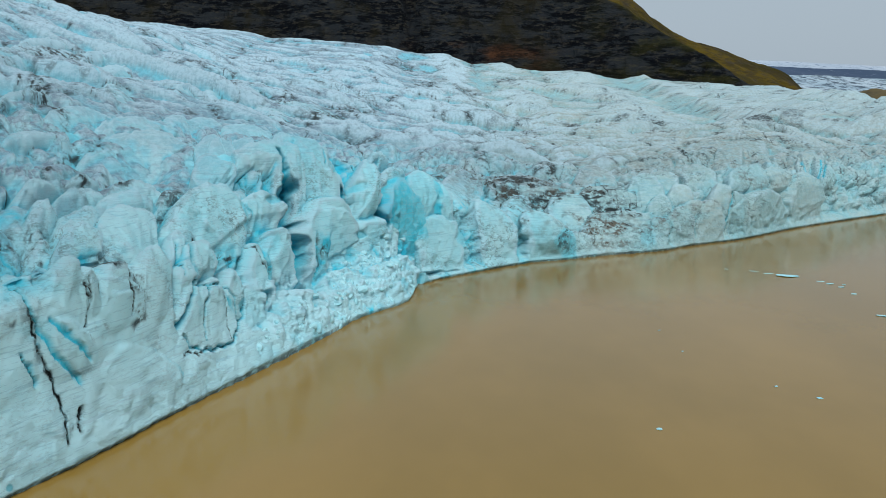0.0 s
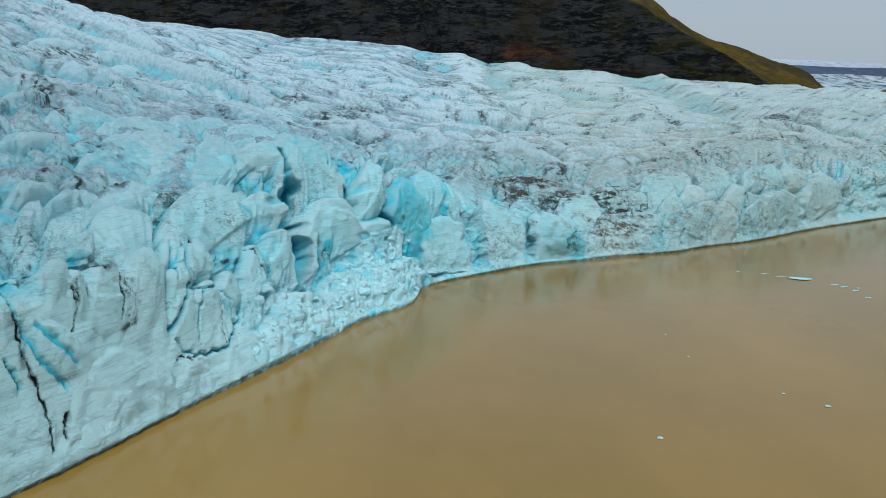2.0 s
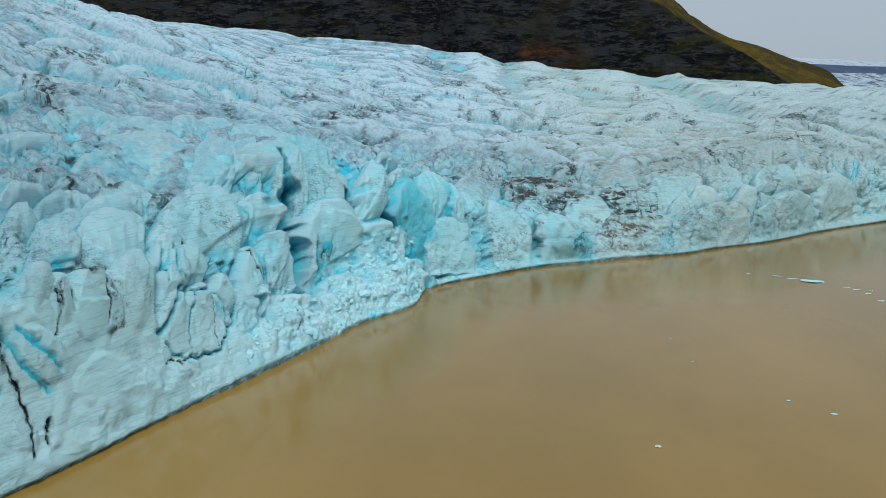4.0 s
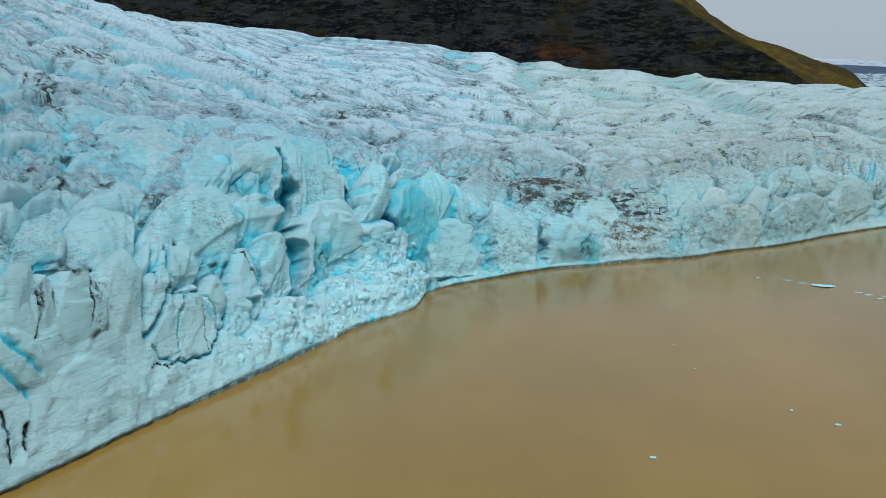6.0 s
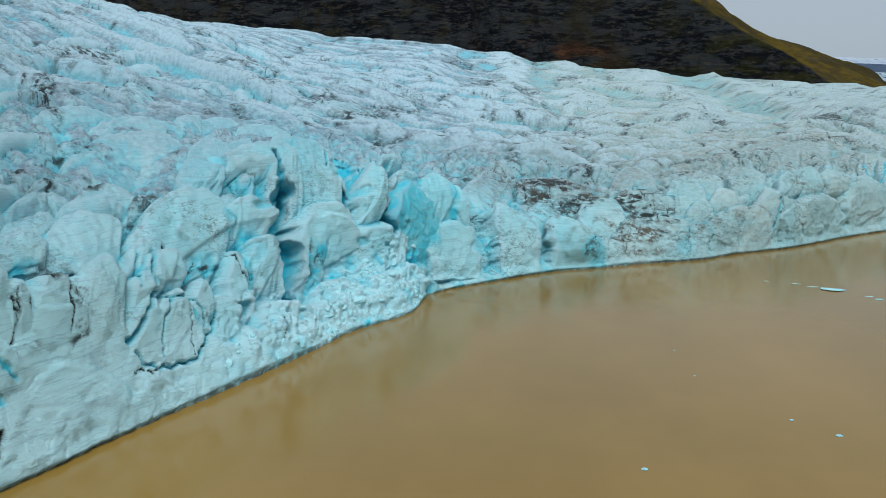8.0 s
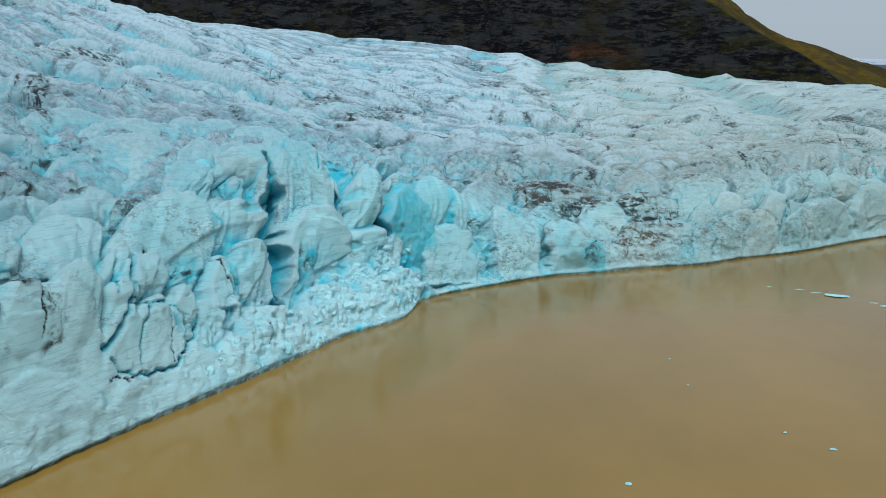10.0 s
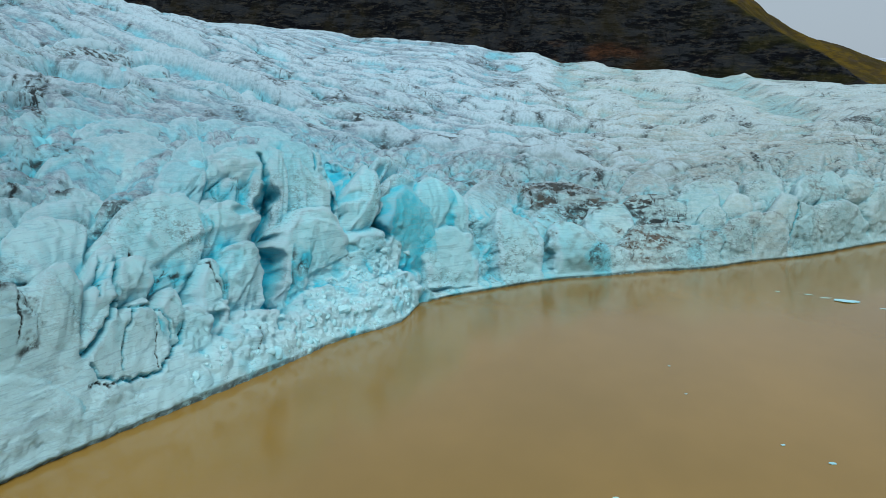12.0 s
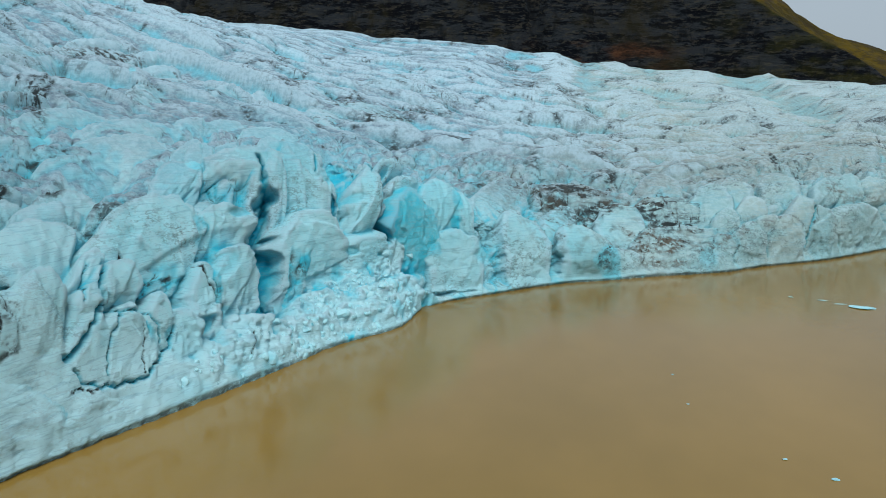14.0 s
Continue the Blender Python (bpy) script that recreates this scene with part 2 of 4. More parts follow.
ICE, BLOCK, WATER, ROCK, GRASS, STONE = make_ice(), make_block_ice(), make_water(), make_rock(), make_grass(), make_stone()
FAR_ICE = make_far("far_glacier_ice", (0.27, 0.37, 0.44), (0.38, 0.46, 0.52), (0.05, 0.08, 0.11), 0.47, 0.58)
FAR_SAND = make_far("far_outwash_gravel", (0.036, 0.060, 0.105), (0.060, 0.090, 0.14), (0.16, 0.20, 0.25), 0.58, 0.72)
FAR_CAP = make_far("far_ice_cap", (0.30, 0.37, 0.45), (0.42, 0.48, 0.55), (0.14, 0.19, 0.26), 0.52, 0.66)
MORAINE = make_far("brown_moraine", (0.075, 0.062, 0.030), (0.11, 0.085, 0.04), (0.05, 0.045, 0.03), 0.45, 0.65)

# ---------------------------------------------------------------- lake
edge = 4700.0
lake = link_mesh("lake_water", [(-edge, -edge, 0), (edge, -edge, 0), (edge, edge, 0), (-edge, edge, 0)], [(0, 1, 2, 3)], WATER, smooth=False)
tagged(lake, "calm opaque brown silty meltwater lake below the glacier", "water", kind="structure")

# ---------------------------------------------------------------- glacier: large form
SHORE = np.array([
    (-80, 10), (-62, 42), (-44.3, 78.8), (-40, 88), (-34.6, 101.6), (-27.6, 117.5), (-19.8, 134.8), (-14.7, 147),
    (-7.2, 158.6), (-4.2, 173.5), (8, 186.5), (19, 196), (28, 200), (36, 204.5), (51, 211), (61, 219), (76.5, 228.8),
    (97, 247), (120.5, 265), (138, 277.5), (185, 312), (260, 372), (340, 440)], float)
# along the shore: setback and height of the lower face, then of the upper face
FACE = np.array([
    (0, 1.5, 12, 4, 20), (102, 1.5, 10, 4, 20), (120, 3, 6, 5.5, 13), (139, 5, 6, 9, 15), (152, 7, 6, 11, 17),
    (166, 11, 9, 13, 18), (181, 5, 9, 9, 16), (199, 2.5, 8, 6, 15), (213, 2, 7, 8, 11), (223, 3, 5, 12, 9),
    (232, 4, 5, 12, 8.5), (249, 1.5, 6, 8, 10), (261, 1.5, 8, 5, 12), (280, 1, 8, 3, 12), (307, 1, 7, 3, 12),
    (337, 1.2, 8, 3.5, 12.5), (360, 1, 9, 4, 13), (617, 1, 9, 4, 13)], float)
BROW = np.array([
    (0, 13, 24), (102, 13, 23.5), (120, 15, 22), (139, 18, 25), (152, 20, 27), (166, 20, 27), (181, 16, 23.5),
    (199, 16, 19), (213, 24, 14), (223, 26, 13), (232, 24, 12), (249, 18, 13), (261, 14, 15), (280, 12, 15.5),
    (307, 15, 16), (337, 14, 16.5), (617, 14, 17)], float)
INLAND = np.array([(0, -68), (140, -64), (180, -50), (260, -36), (360, -22), (617, 20)], float)
RISE = (19.257, -11.654, -1.155, 14.203, -1.114, 1.184, -0.063, -2.791, 0.317, 0.151)
TOP_D = 48.0
CREST_Y = 690.0


def shore_line():
    p = np.vstack([2 * SHORE[0] - SHORE[1], SHORE, 2 * SHORE[-1] - SHORE[-2]])
    t = np.linspace(0, 1, 80, endpoint=False)[:, None]
    out = []
    for a, b, c, d in zip(p[:-3], p[1:-2], p[2:-1], p[3:]):
        out.append(0.5 * (2 * b + (c - a) * t + (2 * a - 5 * b + 4 * c - d) * t ** 2 + (3 * b - a - 3 * c + d) * t ** 3))
    out = np.vstack(out + [SHORE[-1:]])
    s = np.concatenate([[0], np.cumsum(np.hypot(*np.diff(out, axis=0).T))])
    return s, out


SHORE_S, SHORE_P = shore_line()


def soft_interp(s, xs, ys):
    """Linear steps, rounded off over a few metres."""
    return sum(np.interp(s + k, xs, ys) for k in (-6, -3, 0, 3, 6)) / 5


def upper_height(x, y):
    """The smoothly rising back of the glacier."""
    x = np.clip(x, -115 - 0.42 * np.maximum(y - 200, 0), 140 + 0.5 * np.clip(y - 390, -80, 800))
    yy = np.minimum(y, CREST_Y)
    X, Y = x / 100, (yy - 200) / 100
    terms = (1, X, Y, X * X, X * Y, Y * Y, X ** 3, X * X * Y, X * Y * Y, Y ** 3)
    z = sum(c * t for c, t in zip(RISE, terms))
    return z - 0.0012 * np.maximum(y - CREST_Y, 0) ** 2


def macro(s, w):
    """Points of the glacier's large form: s metres along the shore (columns), w metres up the face and over the back (rows)."""
    cols = len(s)
    wx, wy = np.interp(s, SHORE_S, SHORE_P[:, 0]), np.interp(s, SHORE_S, SHORE_P[:, 1])
    ang = np.radians(soft_interp(s, INLAND[:, 0], INLAND[:, 1]))
    ux, uy = np.sin(ang), np.cos(ang)
    d1, z1, d2, z2 = [soft_interp(s, FACE[:, 0], FACE[:, k]) for k in (1, 2, 3, 4)]
    d3, z3 = [soft_interp(s, BROW[:, 0], BROW[:, k]) for k in (1, 2)]
    x4, y4 = wx + ux * TOP_D, wy + uy * TOP_D
    z4 = upper_height(x4, y4)
    zero = np.zeros(cols)
    D = np.stack([zero, zero, d1, d2, d3, zero + TOP_D])
    Z = np.stack([zero - 4, zero, z1, z2, z3, z4])
    A = np.concatenate([[zero - 4], np.cumsum(np.hypot(np.diff(D[1:], axis=0), np.diff(Z[1:], axis=0)), axis=0)])
    A = np.vstack([A[:1], [zero], A[1:]])
    d, z = np.empty((len(w), cols)), np.empty((len(w), cols))
    offsets = (-2.0, -1.0, 0.0, 1.0, 2.0)
    for j in range(cols):
        dd = zz = 0.0
        for o in offsets:
            ww = np.where(w > 3, w + o, w)
            over = np.maximum(ww - A[-1, j], 0)
            dj = np.interp(ww, A[:, j], D[:, j]) + over
            zj = np.interp(ww, A[:, j], Z[:, j])
            far = over > 0
            if far.any():
                zj = np.where(far, upper_height(wx[j] + ux[j] * dj, wy[j] + uy[j] * dj), zj)
            dd, zz = dd + dj, zz + zj
        d[:, j], z[:, j] = dd / 5, zz / 5
    return np.stack([wx + ux * d, wy + uy * d, z], -1)


def span(*pieces):
    """Steps of changing size: (to, size) pieces after a start."""
    out = [pieces[0]]
    for to, size in pieces[1:]:
        n = max(1, int(round((to - out[-1]) / size)))
        out.extend(np.linspace(out[-1], to, n + 1)[1:])
    return np.array(out)


def normals(P):
    du, dv = np.gradient(P, axis=1), np.gradient(P, axis=0)
    n = np.cross(du, dv)
    return n / (np.linalg.norm(n, axis=-1, keepdims=True) + 1e-9)

# ---------------------------------------------------------------- glacier: relief
# broad swells and hollows: place along the shore and up the ice, half sizes, height
SWELLS = [
    (178, 22, 13, 10, 4.0), (203, 72, 26, 30, 3.5), (220, 7.5, 6, 6, 3.0), (248, 8, 7, 6, -2.5), (133, 44, 12, 12, -3.5),
    (109, 31, 10, 8, -2.0), (298, 17, 22, 8, 2.5), (302, 50, 40, 22, 2.0), (171, 125, 25, 30, -3.0), (156, 33, 10, 9, 1.2),
    (357, 307, 60, 80, 3.0), (232, 178, 40, 50, 2.0)]
# shore-parallel steps on the back: distance of each scarp line
SCARPS = np.array([150, 186, 212, 236, 262, 288, 318, 360, 408, 452, 498, 545, 592, 640, 690, 780], float)
TRIM_X, TRIM_Z = [-230, -199, -155, -130, -105, -76, -60, -42, -25, -9, 5, 22, 40, 63, 84, 116, 150, 167, 180, 197, 218, 233, 260, 307], [8.0, 3.1, 1.0, 0.6, 3.8, 2.7, 1.1, 0.0, 0.4, 4.3, 4.0, 1.5, 5.4, 2.9, 5.7, 1.5, 6.7, 0.6, 2.4, 2.4, 0.9, 3.3, -0.5, 11.2]


def fracture(u, v, seed):
    """Broken faces: each cell stands out a little and leans its own way."""
    f1, gap, key, dx, dy = cells(u, v, seed)
    lean = (np.sin(key * 40) * dx + np.cos(key * 57) * dy)
    return (key - 0.5) + 0.9 * lean, gap


def scales(u, v, seed, tilt=0.5):
    """Overlapping humps, each with its upper edge standing proud: height about -0.4 to 0.6, and the gap to the next hump."""
    u, v = np.broadcast_arrays(np.asarray(u, float), v)
    iu, iv = np.floor(u).astype(int), np.floor(v).astype(int)
    best, second = np.full(u.shape, -9.0), np.full(u.shape, -9.0)
    for a in (-1, 0, 1):
        for b in (-1, 0, 1):
            h = PERM[PERM[(iu + a + seed) & 255] + ((iv + b) & 255)]
            k, turn = PERM[h + 7] / 255, PERM[h + 33] / 255 - 0.5
            du, dv = u - (iu + a + 0.1 + 0.8 * h / 255), v - (iv + b + 0.1 + 0.8 * PERM[h + 91] / 255)
            du = du + 0.5 * turn * dv
            r = 0.55 + 0.25 * PERM[h + 55] / 255
            q = np.hypot(du, np.where(dv > 0, dv, 0.7 * dv)) / r
            z = 0.5 * k + tilt * dv - 0.55 * q ** 2.4 - 0.18 * np.abs(du - 0.6 * turn)
            second = np.maximum(second, np.minimum(best, z))
            best = np.maximum(best, z)
    return best, best - second


def sheared(s0, w0, us, uw, vs, vw, reach):
    """The part of the sheet round a place, with its own sideways and upward coordinates there."""
    rs, rw = reach * (abs(us) + abs(vs)) + 0.5, reach * (abs(uw) + abs(vw)) + 0.5
    i = slice(*np.searchsorted(ROWS, (w0 - rw, w0 + rw)))
    j = slice(*np.searchsorted(COLS, (s0 - rs, s0 + rs)))
    a, b = S[i, j] - s0, Wd[i, j] - w0
    det = us * vw - uw * vs
    return i, j, (a * vw - b * vs) / det, (us * b - uw * a) / det


def along(S, W, line):
    """Distance from a broken line on the face."""
    d = np.full(S.shape, 1e3)
    for (s0, w0), (s1, w1) in zip(line[:-1], line[1:]):
        k = np.clip(((S - s0) * (s1 - s0) + (W - w0) * (w1 - w0)) / ((s1 - s0) ** 2 + (w1 - w0) ** 2 + 1e-6), 0, 1)
        d = np.minimum(d, np.hypot(S - s0 - k * (s1 - s0), W - w0 - k * (w1 - w0)))
    return d


def spread(a, n, axis):
    """Mean over a window of 2n + 1 neighbours."""
    c = np.cumsum(np.concatenate([np.repeat(np.take(a, [0], axis), n + 1, axis), a, np.repeat(np.take(a, [-1], axis), n, axis)], axis), axis)
    k = a.shape[axis]
    return (np.take(c, np.arange(2 * n + 1, k + 2 * n + 1), axis) - np.take(c, np.arange(k), axis)) / (2 * n + 1)


# standing blocks of the ice: place along the shore and up the ice, half-width and half-height as steps (along, up),
# how far the top stands out, how much less the foot does, depth of the flanks, how blue (below 0: how dirty)
WALL = [
    (90.8, 16.8, 2.1, -0.4, 1.0, 3.5, 0.2, 0.6, 1.2, 0.10), (93.5, 15.2, 1.8, -0.4, 0.5, 3.3, 0.3, 0.6, 1.0, 0.10),
    (98.2, 13.4, 3.5, -0.8, 0.7, 4.6, 0.4, 0.5, 1.0, 0.05), (105.3, 13.7, 3.2, -0.7, 2.7, 6.2, 0.5, 0.4, 1.6, 0.05),
    (89.2, 10.2, 2.9, -0.8, -0.2, 3.7, 0.3, 0.4, 0.6, 0.10), (97.9, 5.1, 6.2, -1.9, 0.7, 3.5, 0.2, 0.3, 0.6, 0.05),
]
DOMES = [
    (109.5, 23.5, 7.1, -1.5, 5.0, 5.3, 0.5, 2.0, 2.0, 0.10), (102.9, 26.7, 4.8, -0.5, 4.1, 4.2, 0.3, 2.0, 1.6, 0.15),
    (98.2, 23.8, 3.6, -0.7, 2.8, 3.0, 0.3, 1.5, 1.5, 0.20), (99.5, 30.1, 3.3, 0.0, 2.0, 2.9, 0.4, 2.0, 1.6, 0.15),
    (117.6, 29.2, 4.5, -2.2, 1.2, 2.4, 0.4, 2.0, 1.6, 0.10), (111.5, 33.2, 4.3, -1.1, 1.5, 2.0, 0.3, 2.0, 1.6, 0.30),
    (115.2, 36.1, 3.0, -0.6, 0.8, 1.2, 0.2, 1.5, 1.2, 0.30), (121.3, 31.5, 3.7, -1.6, 1.2, 2.5, 0.2, 1.5, 1.2, 0.10),
    (124.8, 27.5, 2.9, -0.8, 1.8, 2.2, 0.1, 1.0, 0.8, -0.70), (106.6, 35.8, 4.9, -0.4, 0.6, 1.9, 0.2, 1.5, 1.4, 0.10),
]
BOULDERS = [
    (141.8, 48.0, 5.9, -4.2, 8.2, 9.0, 1.0, 3.0, 2.2, 0.05), (122.2, 44.1, 8.0, 2.2, 2.8, 3.4, -0.4, 1.5, 1.2, -0.30),
    (134.5, 49.9, 3.2, -0.3, 2.0, 2.6, 0.2, 1.5, 1.2, 0.10), (124.5, 53.2, 8.4, 2.1, 2.5, 3.8, 0.5, 2.0, 1.5, 0.10),
    (144.6, 66.8, 9.0, 4.1, 5.4, 8.2, 0.6, 2.2, 1.5, 0.20), (151.6, 64.2, 10.0, 5.3, 8.6, 10.9, 0.7, 2.5, 1.5, 0.10),
    (167.8, 72.6, 7.8, 1.3, 6.2, 7.6, 0.5, 2.0, 1.4, 0.20), (176.8, 73.4, 6.0, -1.0, 4.8, 7.6, 0.3, 1.8, 1.2, 0.30),
    (148.8, 41.0, 1.5, -3.0, 5.3, 5.5, 0.4, 2.0, 1.6, 0.35), (153.6, 39.8, 0.7, -1.7, 5.8, 6.3, 0.3, 1.5, 1.2, 0.30),
    (140.1, 32.3, 3.1, -2.8, 3.6, 4.4, 0.2, 1.5, 1.4, 0.30),
]
WHALEBACKS = [
    (170.2, 125.4, 25.0, 26.9, -5.2, 4.6, 0.8, 4.0, 2.0, 0.00), (178.8, 104.0, 8.8, 5.0, 11.2, 19.0, 0.5, 2.0, 1.5, 0.15),
    (189.0, 126.2, 5.8, 4.6, 3.5, 9.3, 0.4, 1.6, 1.3, 0.40), (185.2, 152.5, 8.8, 9.0, 2.2, 7.5, 0.5, 2.5, 1.5, 0.10),
    (194.0, 149.5, 9.2, 9.2, 2.5, 7.5, 0.3, 2.5, 1.5, 0.00), (194.8, 108.5, 7.5, 7.0, 7.2, 14.5, 0.4, 2.0, 1.5, 0.30),
    (214.8, 125.0, 11.0, 11.5, 7.2, 17.0, 0.4, 2.5, 1.5, 0.00), (246.5, 176.4, 15.5, 25.5, 11.5, 34.5, 0.5, 2.5, 1.5, 0.05),
    (141.8, 75.5, 10.5, 7.5, -1.8, 0.5, 0.4, 2.0, 1.4, 0.20), (184.7, 65.2, 7.4, 0.6, 2.8, 7.1, 0.4, 2.0, 1.4, 0.40),
    (236.7, 123.9, 25.8, 33.5, 2.3, 24.1, 0.4, 3.0, 1.6, 0.00),
]
TOWERS = [
    (126.7, 20.9, 9.0, -1.5, 5.7, 6.3, 0.8, 1.2, 2.4, 0.05), (148.6, 30.6, 8.5, -2.8, 3.2, 4.8, 0.9, 2.5, 2.6, 0.05),
    (152.5, 25.1, 3.1, -0.3, 3.0, 7.8, 0.7, 1.2, 2.2, 0.30), (159.8, 25.9, 5.5, -0.7, 2.5, 11.0, 0.9, 1.4, 2.8, 0.08),
    (140.3, 21.5, 7.0, -1.0, 2.9, 3.6, 0.6, 1.4, 1.8, 0.10), (139.1, 13.2, 5.1, -0.6, 2.5, 5.2, 0.5, 0.8, 1.8, 0.25),
    (132.1, 12.2, 2.9, -0.4, 2.2, 4.6, 0.1, 0.6, 1.2, 0.35), (157.4, 35.2, 3.0, -0.4, 1.4, 1.9, 0.6, 1.5, 1.5, 0.30),
    (170.2, 20.8, 5.2, -1.6, 3.3, 5.4, 0.7, 1.2, 2.6, 0.25), (181.3, 13.5, 7.2, -1.7, 1.1, 6.0, 0.9, 0.8, 1.7, 0.90),
]
SPIRES = [
    (155.5, 15.0, 7.2, -0.4, 3.0, 7.0, 1.6, 0.6, 2.0, 0.20), (152.5, 14.5, 2.2, -0.1, 2.3, 5.4, 1.3, 0.5, 1.2, 0.20),
    (189.5, 16.1, 4.8, -0.4, 2.5, 6.4, 0.8, 1.0, 2.0, 0.50), (194.3, 15.5, 3.2, -0.2, 1.5, 6.4, 0.4, 1.0, 1.6, 0.35),
    (190.4, 7.3, 5.9, -0.8, 1.4, 4.5, 0.3, 0.4, 0.5, 0.45), (214.5, 27.0, 11.9, 5.0, 12.5, 16.0, 0.4, 1.6, 1.6, 0.15),
    (207.3, 9.4, 5.0, -0.5, 2.1, 7.6, 0.3, 0.5, 0.5, 0.30), (222.0, 17.7, 5.8, 1.3, 5.8, 6.3, 0.8, 1.0, 1.4, 0.60),
    (220.2, 6.1, 6.5, 0.1, 0.4, 5.8, 0.6, 0.6, 1.0, 0.50), (183.2, 20.5, 6.0, -0.3, 0.8, 2.0, 0.3, 1.2, 1.4, 0.20),
    (181.8, 25.6, 5.2, 0.1, 1.8, 1.9, 0.3, 1.2, 1.4, 0.40),
]
SLABS = [
    (115.1, 19.0, 2.3, -0.3, 2.8, 2.7, 0.4, 0.6, 1.0, 0.15), (117.9, 15.8, 4.6, -0.6, 1.5, 3.3, 0.6, 0.6, 1.4, 0.05),
    (111.9, 13.8, 2.3, -0.4, 1.9, 2.8, 0.5, 0.5, 1.0, 0.10), (110.2, 9.2, 2.9, -0.6, 2.0, 4.0, 0.5, 0.3, 0.7, 0.05),
    (115.9, 8.1, 4.2, -0.9, 1.5, 4.3, 0.6, 0.3, 0.8, 0.03), (122.1, 10.3, 2.1, -0.4, 1.7, 3.5, 0.5, 0.4, 1.2, 0.10),
    (125.3, 8.1, 2.9, -0.5, 1.0, 2.9, 0.5, 0.5, 1.0, 0.20), (131.9, 8.9, 1.3, -0.2, 0.9, 1.8, 0.6, 0.4, 1.0, 0.20),
]
HEAP = [
    (169.3, 12.0, 9.1, -2.9, 1.5, 4.0, 0.8, 0.8, 1.6, 0.30), (160.9, 9.7, 5.3, -1.4, 1.9, 4.4, 0.8, 0.7, 1.4, 0.30),
    (172.0, 3.3, 6.3, -1.6, 2.5, 3.1, 1.0, 0.5, 1.4, 0.40), (162.6, 3.9, 6.3, -1.6, 3.4, 3.9, 1.0, 0.5, 1.4, 0.30),
    (152.1, 4.7, 6.4, -1.5, 4.3, 4.5, 0.8, 0.5, 1.2, 0.20), (136.8, 4.4, 6.1, -1.5, 2.1, 3.7, 0.6, 0.5, 1.0, 0.15),
    (180.3, 1.4, 2.8, -0.6, -0.1, 1.1, 0.6, 0.4, 1.0, 0.70),
]
FACETS = [
    (256.3, 17.9, 3.9, -2.0, 5.9, 6.8, 0.6, 1.2, 1.2, 0.05), (265.4, 22.0, 4.0, -1.6, 5.0, 6.5, 0.5, 1.5, 1.2, 0.05),
    (263.2, 13.0, 3.6, -0.7, 2.2, 3.7, 0.7, 0.8, 1.0, 0.05), (255.4, 11.0, 3.1, -1.3, 2.6, 3.5, 0.5, 0.8, 1.0, 0.00),
    (278.6, 23.0, 3.7, -2.4, 5.3, 6.3, 0.5, 1.5, 1.2, 0.00), (265.4, 8.3, 4.5, -0.4, 0.7, 2.7, 0.5, 0.7, 0.9, 0.00),
    (258.7, 5.2, 4.4, -0.5, 1.2, 4.5, 0.6, 0.6, 1.0, 0.05), (269.0, 5.1, 4.9, -0.3, 1.4, 5.0, 0.6, 0.6, 1.0, 0.03),
    (273.7, 8.0, 4.5, -0.3, 2.2, 5.9, 0.7, 0.8, 1.2, 0.03), (280.3, 5.9, 4.3, -0.3, -0.6, 5.8, 0.8, 0.6, 1.4, 0.10),
    (287.2, 15.9, 4.9, -1.2, 5.2, 3.7, 0.5, 1.2, 1.2, 0.10),
]
EAST = [
    (313.6, 38.7, 5.0, -1.6, 18.3, 15.7, 0.5, 1.6, 1.3, 0.20), (294.9, 15.1, 4.5, -0.5, 3.4, 4.7, 0.5, 1.0, 1.2, 0.20),
    (305.2, 13.9, 7.2, -0.2, 1.4, 4.2, 0.5, 1.2, 1.2, 0.02), (334.9, 24.4, 5.7, -0.6, 10.6, 8.7, 0.6, 1.4, 1.4, 0.05),
    (333.0, 15.9, 4.4, -0.2, 3.9, 7.6, 0.6, 1.2, 1.4, 0.10), (294.3, 5.4, 10.9, -0.9, -0.6, 5.3, 0.6, 0.6, 1.0, 0.10),
    (316.3, 7.7, 9.3, -0.6, 1.7, 7.2, 0.5, 0.8, 1.0, 0.02), (345.8, 61.8, 8.2, -2.9, 24.5, 25.2, 0.5, 1.8, 1.3, 0.15),
    (326.6, 59.8, 1.5, -9.4, 23.6, 21.8, 0.5, 1.8, 1.3, 0.05), (287.1, 47.3, 5.4, -4.3, 14.3, 13.9, 0.5, 1.8, 1.3, 0.02),
    (255.8, 33.8, 4.2, -3.3, 7.2, 8.8, 0.4, 1.6, 1.3, 0.10),
]
BLACK = [
    (396.1, 112.3, 3.6, -8.4, 18.1, 25.2, 1.0, 2.0, 1.8, -1.00), (416.3, 115.0, 4.9, -3.2, 11.4, 14.8, 0.6, 1.5, 1.2, -0.60),
    (396.6, 134.3, 1.5, -5.9, 15.4, 24.7, 0.4, 1.5, 1.2, 0.00),
]
HUMMOCKS = [
    (235.6, 30.5, 8.2, -1.9, 4.1, 8.1, 0.5, 2.5, 1.5, -0.45), (247.2, 18.8, 6.2, -2.4, 3.2, 7.0, 0.4, 2.0, 1.5, -0.40),
    (235.0, 15.2, 4.7, -0.9, 4.5, 7.7, 0.4, 1.2, 1.2, 0.00), (241.7, 6.4, 8.3, -0.7, 3.2, 6.2, 0.6, 0.6, 1.0, -0.15),
    (250.0, 4.8, 4.5, -0.6, 2.0, 4.5, 0.6, 0.6, 1.0, 0.00), (226.5, 3.2, 6.2, -0.3, 1.0, 2.8, 0.5, 0.5, 0.9, 0.20),
]
